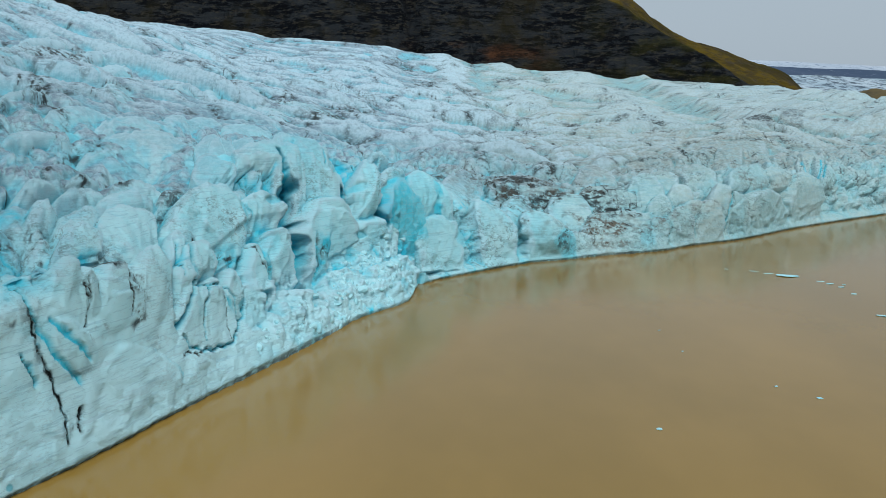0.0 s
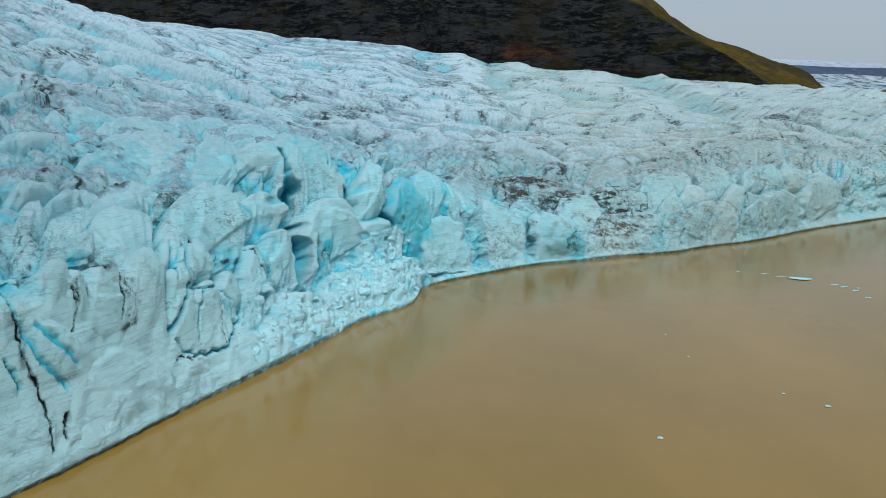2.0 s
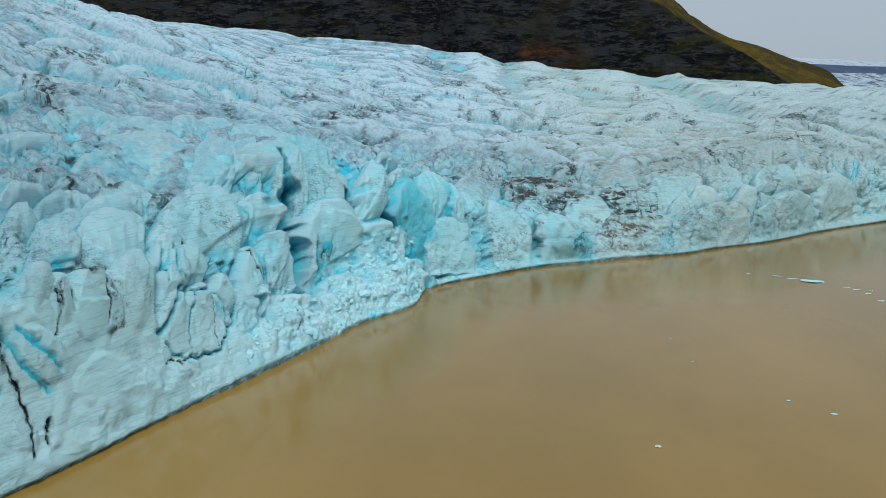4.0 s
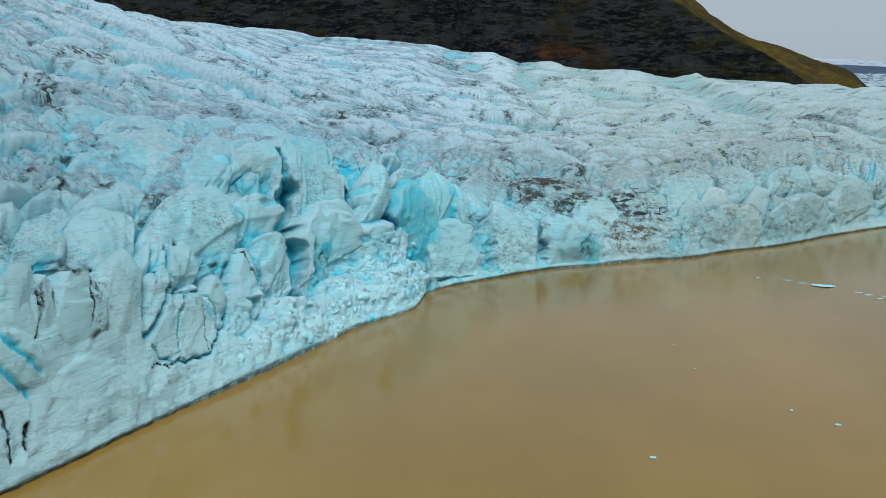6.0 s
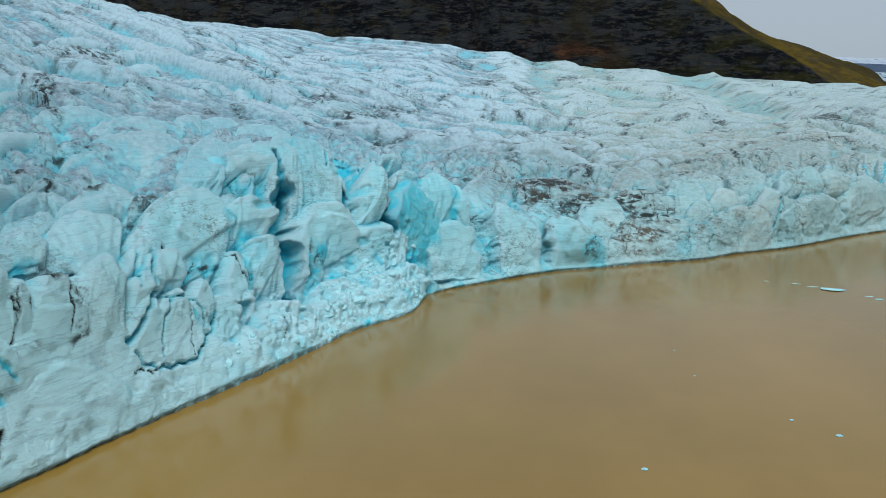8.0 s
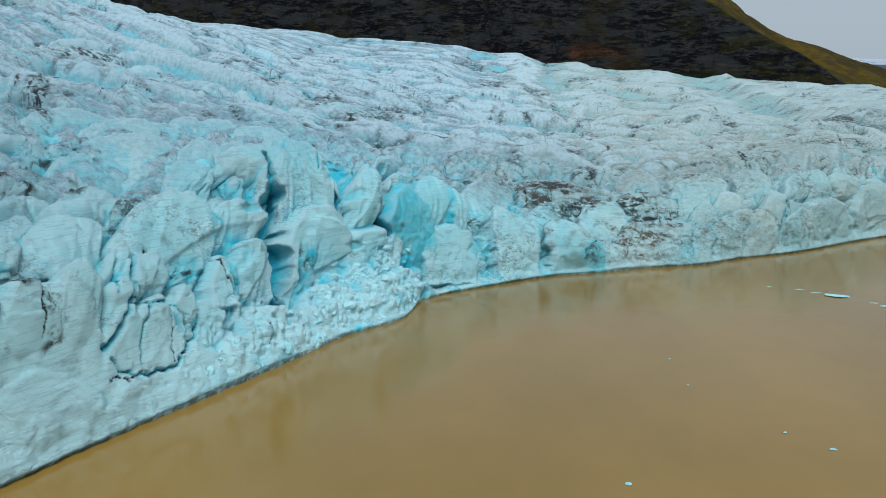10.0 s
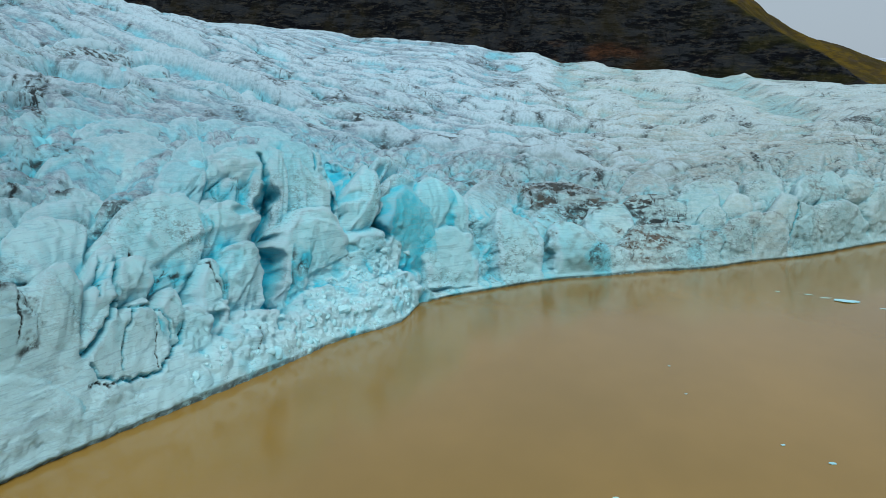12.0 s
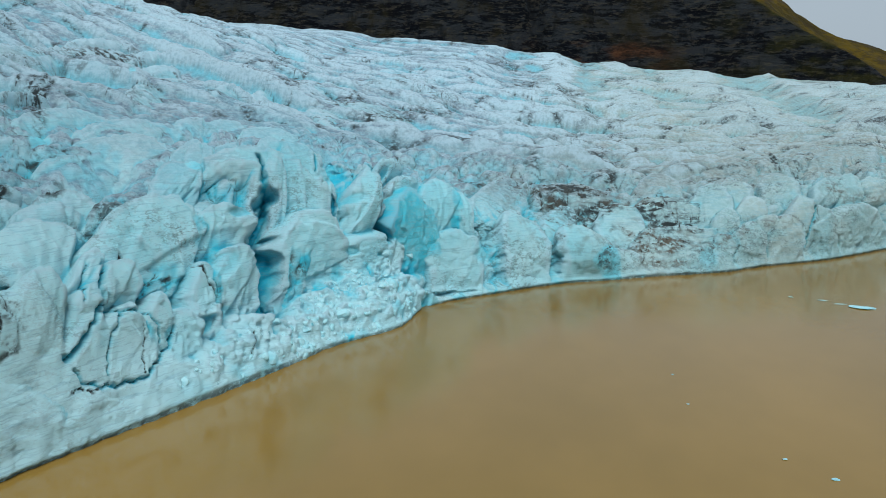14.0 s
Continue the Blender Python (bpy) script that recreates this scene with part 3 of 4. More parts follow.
ALCOVES_WEST = [
    (169.0, 30.6, 3.5, -1.3, 3.8, 3.7, 3.5, 0.90), (136.7, 16.1, 3.1, -0.3, 1.7, 2.2, 1.2, 0.30),
    (197.5, 7.8, 3.0, -0.3, 1.4, 3.2, 1.5, 0.55), (136.8, 58.6, 2.2, 0.3, 2.7, 4.4, 1.2, 0.60),
    (145.0, 23.4, 2.3, -0.3, 0.7, 0.8, 1.2, 0.70), (121.4, 28.1, 0.6, -0.3, 1.0, 1.0, 0.8, 0.60),
    (144.2, 41.5, 0.7, -1.2, 2.8, 3.3, 0.8, 0.40), (144.9, 35.0, 1.0, -1.2, 1.9, 2.0, 1.0, 0.60),
    (134.9, 30.2, 1.1, -0.5, 3.0, 3.2, 1.0, 0.50),
]
ALCOVES_EAST = [
    (130.0, 8.8, 1.3, -0.2, 0.8, 1.2, 2.2, 0.95), (164.0, 15.6, 1.7, -0.4, 0.1, 0.7, 1.0, 0.80),
    (170.4, 12.7, 1.7, -0.7, 0.1, 0.5, 0.8, 0.80), (179.8, 0.8, 1.5, -0.3, 1.2, 1.5, 1.5, 0.80),
    (167.2, 23.2, 2.2, -0.7, 0.7, 0.8, 0.8, 0.50), (177.5, 23.2, 2.0, -0.5, 4.9, 3.0, 1.8, 0.80),
    (199.4, 17.2, 1.1, 0.2, 2.6, 3.7, 1.2, 0.90), (158.6, 11.7, 3.0, -0.6, 0.5, 1.0, 0.8, 0.50),
    (134.9, 9.9, 2.5, -0.4, 0.5, 0.8, 0.8, 0.60), (180.0, 116.9, 1.5, 1.1, 3.0, 7.1, 0.8, 0.40),
]
SMUDGES_WEST = [
    (152.5, 94.0, 14.5, 24.0, 10.4, 18.2, 1), (157.0, 97.0, 12.0, 19.0, 14.0, 30.0, 1),
    (182.5, 142.0, 7.5, 6.0, 3.5, 9.0, 0.9), (189.5, 145.0, 6.5, 6.0, 4.0, 11.8, 0.8),
    (194.0, 144.0, 4.0, 3.9, 2.0, 6.9, 0.8), (241.0, 154.0, 9.5, 15.0, 8.5, 24.0, 1),
    (242.5, 136.0, 16.5, 21.0, 5.5, 15.0, 0.8), (267.0, 168.9, 14.0, 18.0, 7.0, 18.0, 0.7),
    (231.0, 163.0, 10.0, 18.0, 8.0, 24.0, 0.8), (252.5, 267.8, 13.0, 30.0, 5.5, 24.0, 0.6),
    (118.3, 40.1, 5.7, 1.4, 4.2, 4.4, 1), (123.1, 36.0, 1.7, 0.0, 3.9, 4.0, 1),
    (119.0, 45.3, 3.5, 1.2, 2.4, 2.5, 0.9), (99.4, 19.1, 1.5, -0.2, 0.6, 1.0, 1),
]
SMUDGES_FAR = [
    (237.4, 26.3, 5.0, -1.8, 4.4, 6.6, 1.2), (246.9, 22.7, 4.1, -2.0, 3.8, 5.2, 1.4),
    (247.5, 14.4, 4.5, -1.5, 2.7, 3.6, 1.4), (404.3, 122.0, 5.0, -8.0, 19.7, 32.2, 1),
    (320.5, 174.3, 8.5, 0.4, 10.9, 22.5, 0.5), (253.0, 46.4, 1.3, -0.4, 10.0, 13.4, 0.8),
]
SMUDGES_EAST = [
    (93.8, 20.4, 2.2, -0.5, 0.5, 0.8, 0.8), (346.0, 324.7, 10.2, 3.5, 5.5, 19.8, 0.8),
    (359.0, 308.4, 8.3, 2.2, 5.0, 18.2, 0.8), (251.0, 113.0, 9.4, 7.8, 6.5, 14.0, 0.9),
    (254.0, 104.0, 8.5, 5.9, 5.0, 10.0, 0.7), (318.5, 149.9, 3.0, -0.2, 14.0, 26.7, 1),
    (350.5, 170.6, 4.5, -2.1, 14.0, 30.2, 0.8), (374.5, 151.8, 2.0, -2.9, 14.5, 28.7, 0.8),
    (318.5, 65.0, -2.0, -4.2, 27.0, 32.5, 1), (302.5, 180.9, 3.5, 1.5, 14.0, 30.9, 0.8),
    (391.5, 361.5, 9.0, 1.6, 4.0, 18.2, 0.9), (403.0, 263.3, 8.5, -1.7, 6.5, 21.9, 0.6),
    (356.0, 401.3, 7.9, 2.3, 2.5, 11.5, 0.8), (236.6, 34.7, 6.3, -1.1, 5.8, 9.2, 1.3),
]
CRACKS = [
    ([(152.5, 26.3), (148.5, 19.0), (146.8, 12.7), (143.4, 7.8)], 1.6, 9, 1),
    ([(154.0, 32.8), (153.0, 29.0), (151.3, 24.0)], 0.5, 3, 1),
    ([(164.5, 32.6), (162.5, 29.4)], 0.35, 1.5, 1),
    ([(163.7, 24.5), (163.1, 20.5), (163.1, 17.7)], 0.6, 4, 1),
    ([(175.5, 20.9), (172.3, 18.3), (174.0, 14.1)], 1, 6, 2),
    ([(117.5, 19.3), (114.0, 15.9), (114.0, 14.4), (110.7, 11.5), (107.9, 9.5), (106.7, 9.2)], 0.32, 1.2, 2),
    ([(115.0, 19.7), (112.5, 16.9), (110.9, 14.9)], 0.2, 0.7, 2),
    ([(115.8, 12.4), (113.4, 10.3), (111.0, 5.9)], 0.14, 0.6, 2),
    ([(114.0, 14.3), (114.0, 13.3), (115.8, 12.7), (120.1, 12.1), (121.2, 10.0), (121.0, 8.2)], 0.18, 0.6, 2),
    ([(124.2, 9.5), (122.0, 7.2), (118.5, 5.6), (116.7, 4.6), (113.4, 4.7), (110.3, 5.1), (108.0, 6.4), (107.3, 7.9)], 0.2, 0.7, 2),
    ([(119.0, 10.7), (116.5, 5.3)], 0.08, 0.3, 0),
    ([(106.0, 5.8), (109.2, 5.2), (111.4, 5.2)], 0.1, 0.3, 0),
    ([(93.2, 17.8), (92.9, 15.6), (91.6, 12.7)], 0.12, 0.4, 0),
    ([(95.0, 17.8), (94.9, 15.1)], 0.12, 0.4, 0),
    ([(278.0, 11.5), (275.5, 7.1), (273.8, 2.6)], 0.5, 1.6, 2),
    ([(122.0, 20.7), (121.0, 19.3)], 0.25, 0.5, 0),
    ([(133.0, 16.9), (133.0, 14.3), (133.6, 12.5)], 0.2, 0.5, 0),
    ([(351.0, 30.6), (329.3, 14.0)], 0.35, 1.2, 2),
    ([(331.0, 24.7), (326.8, 17.1)], 0.3, 0.8, 2),
    ([(136.1, 6.0), (133.9, 2.8)], 0.1, 0.3, 0),
    ([(233.3, 25.1), (232.0, 21.4)], 0.3, 0.6, 0),
    ([(233.5, 42.4), (228.1, 29.5), (226.4, 24.6)], 0.2, 0.5, 0),
    ([(229.4, 43.8), (227.9, 38.3)], 0.2, 0.4, 0),
    ([(84.5, 16.5), (84.5, 12.0), (85.5, 7.0), (85.0, 2.5)], 0.26, 1.5, 0),
    ([(88.0, 5.0), (87.0, 3.0)], 0.2, 0.8, 0),
    ([(85.0, 19.0), (85.0, 16.0), (85.5, 13.5)], 0.25, 0.5, 2),
    ([(85.5, 14.0), (86.5, 11.0), (89.0, 7.5)], 0.3, 0.5, 1),
    ([(87.0, 14.5), (89.0, 12.0), (91.0, 9.5)], 0.3, 0.4, 1),
    ([(97.0, 20.0), (98.5, 18.0)], 0.25, 0.3, 0),
    ([(92.5, 17.5), (92.5, 15.0)], 0.2, 0.3, 0),
    ([(82.5, 12.0), (83.5, 9.0)], 0.25, 0.5, 2),
    ([(100.5, 17.5), (99.0, 12.5)], 0.12, 0.2, 0),
    ([(338.5, 23.0), (326.5, 13.5)], 0.3, 0.4, 2),
]
FRESH_ICE = np.array([
    (189.0, 20.0, 6.0, 8.5, 1.0), (188.5, 42.0, 5.0, 20.0, 0.9), (188.0, 11.0, 5.0, 8.5, 0.5), (180.5, 5.0, 5.5, 4.2, 0.5),
    (169.0, 14.0, 7.0, 4.1, 0.6), (229.0, 13.0, 5.5, 6.5, 0.6), (193.0, 108.0, 4.0, 9.0, 0.7), (153.0, 79.0, 3.8, 1.7, 0.8),
    (104.0, 30.0, 3.7, 1.1, 0.6), (145.5, 24.5, 3.0, 1.1, 0.7), (198.5, 10.0, 5.0, 20.0, 0.6), (212.5, 10.0, 3.0, 4.0, 0.5),
    (143.5, 35.5, 2.9, 4.0, 0.6), (136.5, 31.5, 2.5, 3.5, 0.6), (136.5, 16.5, 4.0, 5.0, 0.5), (378.0, 782.0, 17.9, 83.6, 0.8),
    (277.5, 4.0, 4.5, 5.5, 0.6), (196.0, 91.0, 8.4, 27.0, 0.5), (195.5, 15.0, 3.0, 8.5, 0.7), (154.0, 10.5, 13.0, 6.0, 0.3),
    (131.5, 8.0, 8.5, 2.5, 0.4), (185.5, 109.0, 2.8, 1.4, 0.5), (159.5, 38.0, 5.9, 13.5, 0.6), (192.5, 6.0, 6.0, 4.4, 0.5),
    (85.5, 14.0, 2.0, 1.1, 0.6), (155.0, 30.5, 5.7, 6.5, 0.4),
], float)
DARK_DEBRIS = np.array([
    (232.5, 32.0, 2.4, 4.5, 0.9), (233.0, 28.0, 2.6, 2.5, 1.0), (236.0, 26.5, 4.0, 3.0, 1.0), (237.5, 23.0, 2.5, 2.0, 0.8),
    (227.0, 21.0, 4.1, 4.5, 0.7), (243.0, 19.0, 1.5, 2.0, 1.0), (243.5, 16.0, 1.9, 1.5, 1.0), (243.5, 11.5, 2.0, 1.5, 1.0),
    (244.0, 8.5, 1.6, 1.0, 1.0), (248.5, 17.5, 2.1, 3.0, 0.7), (228.0, 30.0, 1.9, 1.5, 0.5), (385.0, 98.0, 6.0, 3.1, 1.1),
    (444.0, 173.0, 10.4, 41.4, 0.8), (137.0, 69.0, 4.6, 1.3, 0.9), (171.0, 121.0, 10.6, 28.0, 0.8), (224.5, 115.0, 5.0, 6.0, 0.9),
    (132.5, 38.0, 4.0, 3.5, 0.4), (119.5, 34.5, 2.0, 1.1, 0.8), (112.0, 37.0, 1.5, 3.0, 0.9), (127.0, 28.5, 2.0, 1.5, 0.8),
    (271.0, 234.0, 4.8, 19.1, 0.8), (116.5, 39.0, 9.0, 2.0, 0.5), (99.0, 18.5, 1.5, 0.6, 0.9), (84.5, 15.0, 1.0, 1.5, 0.9),
    (84.5, 11.5, 0.5, 1.0, 0.9),
], float)
BROWN_SILT = np.array([
    (237.5, 8.0, 8.5, 6.5, 1.0), (498.0, 704.0, 15.1, 18.8, 0.8), (219.0, 12.0, 10.5, 6.5, 0.5), (244.5, 35.0, 7.5, 16.0, 0.5),
    (229.5, 37.5, 6.5, 12.5, 0.5), (251.5, 7.0, 6.5, 2.0, 0.7), (294.5, 12.0, 11.5, 1.5, 0.5), (287.5, 15.0, 4.0, 2.0, 0.6),
    (266.5, 9.5, 6.5, 1.5, 0.5), (222.5, 44.0, 10.5, 15.5, 0.4),
], float)
TABLE_NAMES = [("wall_slab", WALL), ("ice_dome", DOMES), ("ice_boulder", BOULDERS), ("ice_ridge", WHALEBACKS), ("ice_tower", TOWERS), ("ice_spire", SPIRES), ("ice_slab", SLABS), ("rubble_mound", HEAP), ("ice_facet", FACETS), ("ice_bluff", EAST), ("black_rubble", BLACK), ("dirty_hummock", HUMMOCKS)]

COLS = span(0.0, (60, 3.0), (76, 0.6), (205, 0.20), (365, 0.29), (420, 1.0), (617, 4.0))
ROWS = span(-4.0, (-0.4, 1.2), (45, 0.20), (75, 0.32), (130, 0.55), (260, 0.9), (500, 1.5), (740, 2.2), (900, 6.0))
BASE = macro(COLS, ROWS)
S, Wd = np.meshgrid(COLS, ROWS)
swell = sum(a * np.exp(-((S - s0) / rs) ** 2 - ((Wd - w0) / rw) ** 2) for s0, w0, rs, rw, a in SWELLS) * step(Wd, 0, 4)
BASE = BASE + normals(BASE) * swell[..., None]
NORMAL = normals(BASE)
X, Y, Z = BASE[..., 0], BASE[..., 1], BASE[..., 2]
rear = np.interp(S, [90, 125, 160, 200, 235], [42, 62, 70, 60, 34])
back = step(Wd, rear, rear + 36)
front = 1 - back
apron = np.interp(S, [104, 108, 125, 140], [16, 9, 6, 3])
calm = (1 - step(S, 128, 142)) * (1 - step(Wd, apron, apron + 4))
heap = step(S, 112, 136) * (1 - step(S, 178, 184)) * (1 - step(Wd, 8, 14))
east = step(S, 203, 214)

# the back: long swells in steps, humps upon humps
warp = 13 * fbm(X / 120, Y / 120, 3.1, 2) + 2.5 * fbm(X / 30, Y / 40, 1.4, 2)
phase = np.interp(Y + warp - 0.08 * X, SCARPS, np.arange(len(SCARPS)))
saw = phase - np.floor(phase)
tall = 0.55 + 0.75 * step(perlin(X / 60 + np.floor(phase) * 7.7, np.floor(phase) * 3.3, 2), -0.5, 0.5)
scarp = step(saw, 0.0, 0.15) * (1 - step(saw, 0.17, 1.0))
wx, wy = 3.5 * fbm(X / 22, Y / 22, 6.1, 3), 3.5 * fbm(X / 22, Y / 22, 9.4, 3)
hump1, gap_b1 = scales((X + 0.35 * Y + wx) / 72, (Y + wy - 0.1 * X) / 24, 3, 0.4)
hump2, gap_b2 = scales((X + 0.35 * Y + wx) / 27, (Y + wy - 0.1 * X) / 9.0, 29, 0.5)
hump3, gap_b3 = scales((X + 0.3 * Y + 0.6 * wx) / 9.0, (Y + 0.6 * wy) / 3.6, 51, 0.5)
rough_back = tall * 1.3 * (3.2 * scarp - 1.1) + 9.0 * hump1 + 4.0 * hump2 + 1.4 * hump3
rough_back *= 1 - 0.5 * step(Y, 470, 640)
rough_back -= rough_back[(back > 0.9) & (Y < 720)].mean() - 0.4

# the front: random humps low down, the standing blocks above them
wu, wv = 0.35 * perlin(S / 4, Wd / 4, 4), 0.35 * perlin(S / 4, Wd / 4, 8)
lump1, gap_f1 = scales((S - 0.5 * Wd) / 6.5 + wu, Wd / 6.0 + wv, 0)
lump2, gap_f2 = scales((S - 0.5 * Wd) / 2.4 + wu, Wd / 2.6 + wv, 40)
crumb, gap_f3 = scales(S / 1.0 + wu, Wd / 0.9 + wv, 90)
rough_front = (1 - 0.85 * calm) * (3.0 * lump1 + 1.0 * lump2 + 0.25 * crumb - 3.3) + 0.25 * calm
knob, gap_k = scales((X + 0.2 * Y + 0.4 * wx) / 12, (Y + 0.4 * wy) / 7, 77, 0.5)
rough_front += east * step(Wd, 10, 24) * 2.6 * knob
rough_back += east * (1 - step(Wd, 60, 130)) * 2.6 * knob
lift = np.where(back < 1, front * rough_front, 0) + back * rough_back
second = lift - np.where(back > 0.5, np.minimum(gap_b1 * 5, gap_b2 * 3), np.minimum(gap_f1 * 2.2, gap_f2 * 1.5 + 0.05))
owner = np.full(S.shape, -1)
rim, tint, foot = np.zeros_like(S), np.zeros_like(S), np.zeros_like(S)
shake = 0.10 * fbm(X / 3.0, Y / 3.0, Z / 3.0, 3)
BLOCKS = [(name, row) for name, table in TABLE_NAMES for row in table]
for n, (name, (s0, w0, us, uw, vs, vw, out, tilt, deep, blue)) in enumerate(BLOCKS):
    r = np.random.RandomState(700 + n)
    i, j, u, v = sheared(s0, w0, us, uw, vs, vw, 1.25)
    if u.size == 0:
        continue
    u, v = u / 1.14 + shake[i, j], (v - 0.12) / 1.12 + 0.8 * shake[i, j]
    round_off = 1.45 if name in ("ice_tower", "ice_spire", "ice_slab", "ice_facet", "ice_bluff") else 1.9
    q = (np.abs(u) ** round_off + np.where(v > 0, v, 0) ** round_off) ** (1 / round_off) + 0.5 * np.clip(-v - 0.6, 0, 1) ** 2
    facet = np.zeros_like(u)
    for k in range(7):
        a = k * 0.9 + r.uniform(-0.3, 0.3)
        facet = np.maximum(facet, (np.cos(a) * u + np.sin(a) * np.maximum(v, -0.4)) / r.uniform(0.82, 1.02))
    q = 0.45 * q + 0.55 * np.maximum(facet, 0)
    deep, tilt = deep * (1 + 1.0 * max(step(w0, 8, 16), step(s0, 240, 255)) + 0.5 * step(w0, 20, 28)), tilt * (1 + 1.6 * step(w0, 18, 28))
    # flat bevels round a chiselled crown
    bevel = 1 - np.clip((1 - q) / r.uniform(0.14, 0.24), 0, 1)
    crown, u0, v0 = np.zeros_like(u), r.uniform(-0.3, 0.3), r.uniform(0.3, 0.75)
    for k in range(5):
        a = k * 1.257 + r.uniform(-0.35, 0.35)
        crown = np.maximum(crown, np.cos(a) * (u - u0) + np.sin(a) * (v - v0))
    flute = np.abs(perlin((u * 2.3 + 0.2 * v) * min(1.5, abs(us) / 3 + 0.5) + 3.1 * n, 0.5 * v, 0.5))
    z = out - tilt * (0.15 * (1 - v) + 0.75 * (1 - step(v, -1.1, 0.25))) - deep * (0.85 * bevel ** 1.3 + 0.26 * crown + (0.04 if blue > 0.7 else 0.12) * flute - 0.2)
    z = z - (1.2 * deep + 0.6) * np.clip(-v - 0.55, 0, 1) ** 1.7
    # slabs that have split away
    for k in range(2):
        c, a = r.uniform(0.1, 0.6), r.uniform(0, 6.28)
        z = z - 0.12 * deep * step(np.cos(a) * u + np.sin(a) * v, c, c + 0.05)
    z = np.where((q < 1) & (np.abs(v) < 1.25), z, -9.0)
    if w0 > 42:
        z = z + np.percentile(lift[i, j], 75) + (2.0 if blue < -0.9 and w0 > 60 else 0.6)
    wins = z > lift[i, j]
    second[i, j] = np.maximum(second[i, j], np.minimum(z, lift[i, j]))
    owner[i, j] = np.where(wins, n, owner[i, j])
    rim[i, j] = np.where(wins, step(q, 0.72, 0.98) * step(u + 0.4 * r.normal(), -0.5, 0.6), rim[i, j])
    foot[i, j] = np.where(wins, step(-v, -0.1, 0.9), foot[i, j])
    tint[i, j] = np.where(wins, blue, tint[i, j])
    lift[i, j] = np.maximum(z, lift[i, j])
gap = lift - second

# chipped faces and weathered grain
mid, gap2 = fracture(S / 2.6 + wu, Wd / 3.4 + wv, 40)
small, gap3 = fracture(S / 0.9 + wu, Wd / 1.0 + wv, 90)
plain = 1 - 0.6 * (owner >= 0)
lift += front * (1 - 0.6 * calm) * plain * (0.20 * mid - 0.12 * np.exp(-gap2 * 9)) * step(Wd, 0.4, 2)
lift += front * (0.05 + 0.05 * (1 - calm) + 0.22 * heap) * small * step(Wd, 0.1, 1)
lift += front * heap * (0.7 * fbm(S / 3.5, Wd / 3.0, 7, 3) + 0.5 * crumb + 0.8 * lump2 + 0.3)
lift += (0.09 + 0.25 * back) * fbm(X / 1.6, Y / 1.6, Z / 1.6, 4) * step(Wd, -0.5, 1.0) * (1 - 0.5 * calm)
lift -= back * np.interp(X, TRIM_X, TRIM_Z) * step(Y, 300, 560)

# hollows under overhangs and between blocks
alcove, push = np.zeros_like(S), np.zeros_like(S)
for s0, w0, us, uw, vs, vw, deep, blue in ALCOVES_WEST + ALCOVES_EAST:
    i, j, u, v = sheared(s0, w0, us, uw, vs, vw, 1.5)
    hole = 1 - step(np.hypot(u, v) + 2.5 * shake[i, j], 0.55, 1.15)
    push[i, j] += 0.8 * deep * hole
    alcove[i, j] = np.maximum(alcove[i, j], blue * hole)

crack_blue, crack_dark = np.zeros_like(S), np.zeros_like(S)
js, jw = 0.35 * fbm(S / 1.3, Wd / 1.3, 3, 4), 0.35 * fbm(S / 1.3, Wd / 1.3, 13, 4)
for line, wide, deep, blue in CRACKS:
    line = np.array(line)
    lo, hi = line.min(axis=0) - 4 * wide - 1, line.max(axis=0) + 4 * wide + 1
    i, j = slice(*np.searchsorted(ROWS, (lo[1], hi[1]))), slice(*np.searchsorted(COLS, (lo[0], hi[0])))
    d = along(S[i, j] + js[i, j], Wd[i, j] + jw[i, j], line)
    wide = wide if line[0, 1] < 60 else 2.2 * wide
    d = d / (0.75 + 0.6 * perlin(S[i, j] / 2.5, Wd[i, j] / 2.5, 44)) if deep > 1.4 else d
    cut = np.clip(1.25 - d / wide, 0, 1) if deep > 1.4 else np.clip(1.3 - d / wide, 0, 1) ** 0.8
    if deep > 1.4:
        push[i, j] += 0.65 * deep * cut
    else:
        lift[i, j] -= deep * cut
    edge = np.exp(-(d / (0.9 * wide)) ** 2)
    if blue != 1:
        crack_dark[i, j] = np.maximum(crack_dark[i, j], edge if blue == 0 else 0.6 * np.exp(-(d / (0.5 * wide)) ** 2))
    if blue:
        crack_blue[i, j] = np.maximum(crack_blue[i, j], np.maximum(cut, 0.55 * edge))

# waterline notch melted into the foot of the cliff
lift *= step(Wd, 0.2, 3.0)
lift += (np.interp(S, [125, 150, 185, 215], [1.35, 0.5, 0.3, 0.7]) + 0.4 * fbm(S / 2.5, Wd / 2.5, 21, 3)) * (1 - step(Wd, 2, 9))
lift -= 0.5 * (1 - step(Wd, 0.0, 0.35))
# crevasses are pushed into the ice along the camera's view, so their depth shows
AWAY_FROM_CAMERA = np.array([-0.20, 0.96, -0.18])
P = BASE + NORMAL * lift[..., None] + (0.75 * AWAY_FROM_CAMERA - 0.25 * NORMAL) * push[..., None]


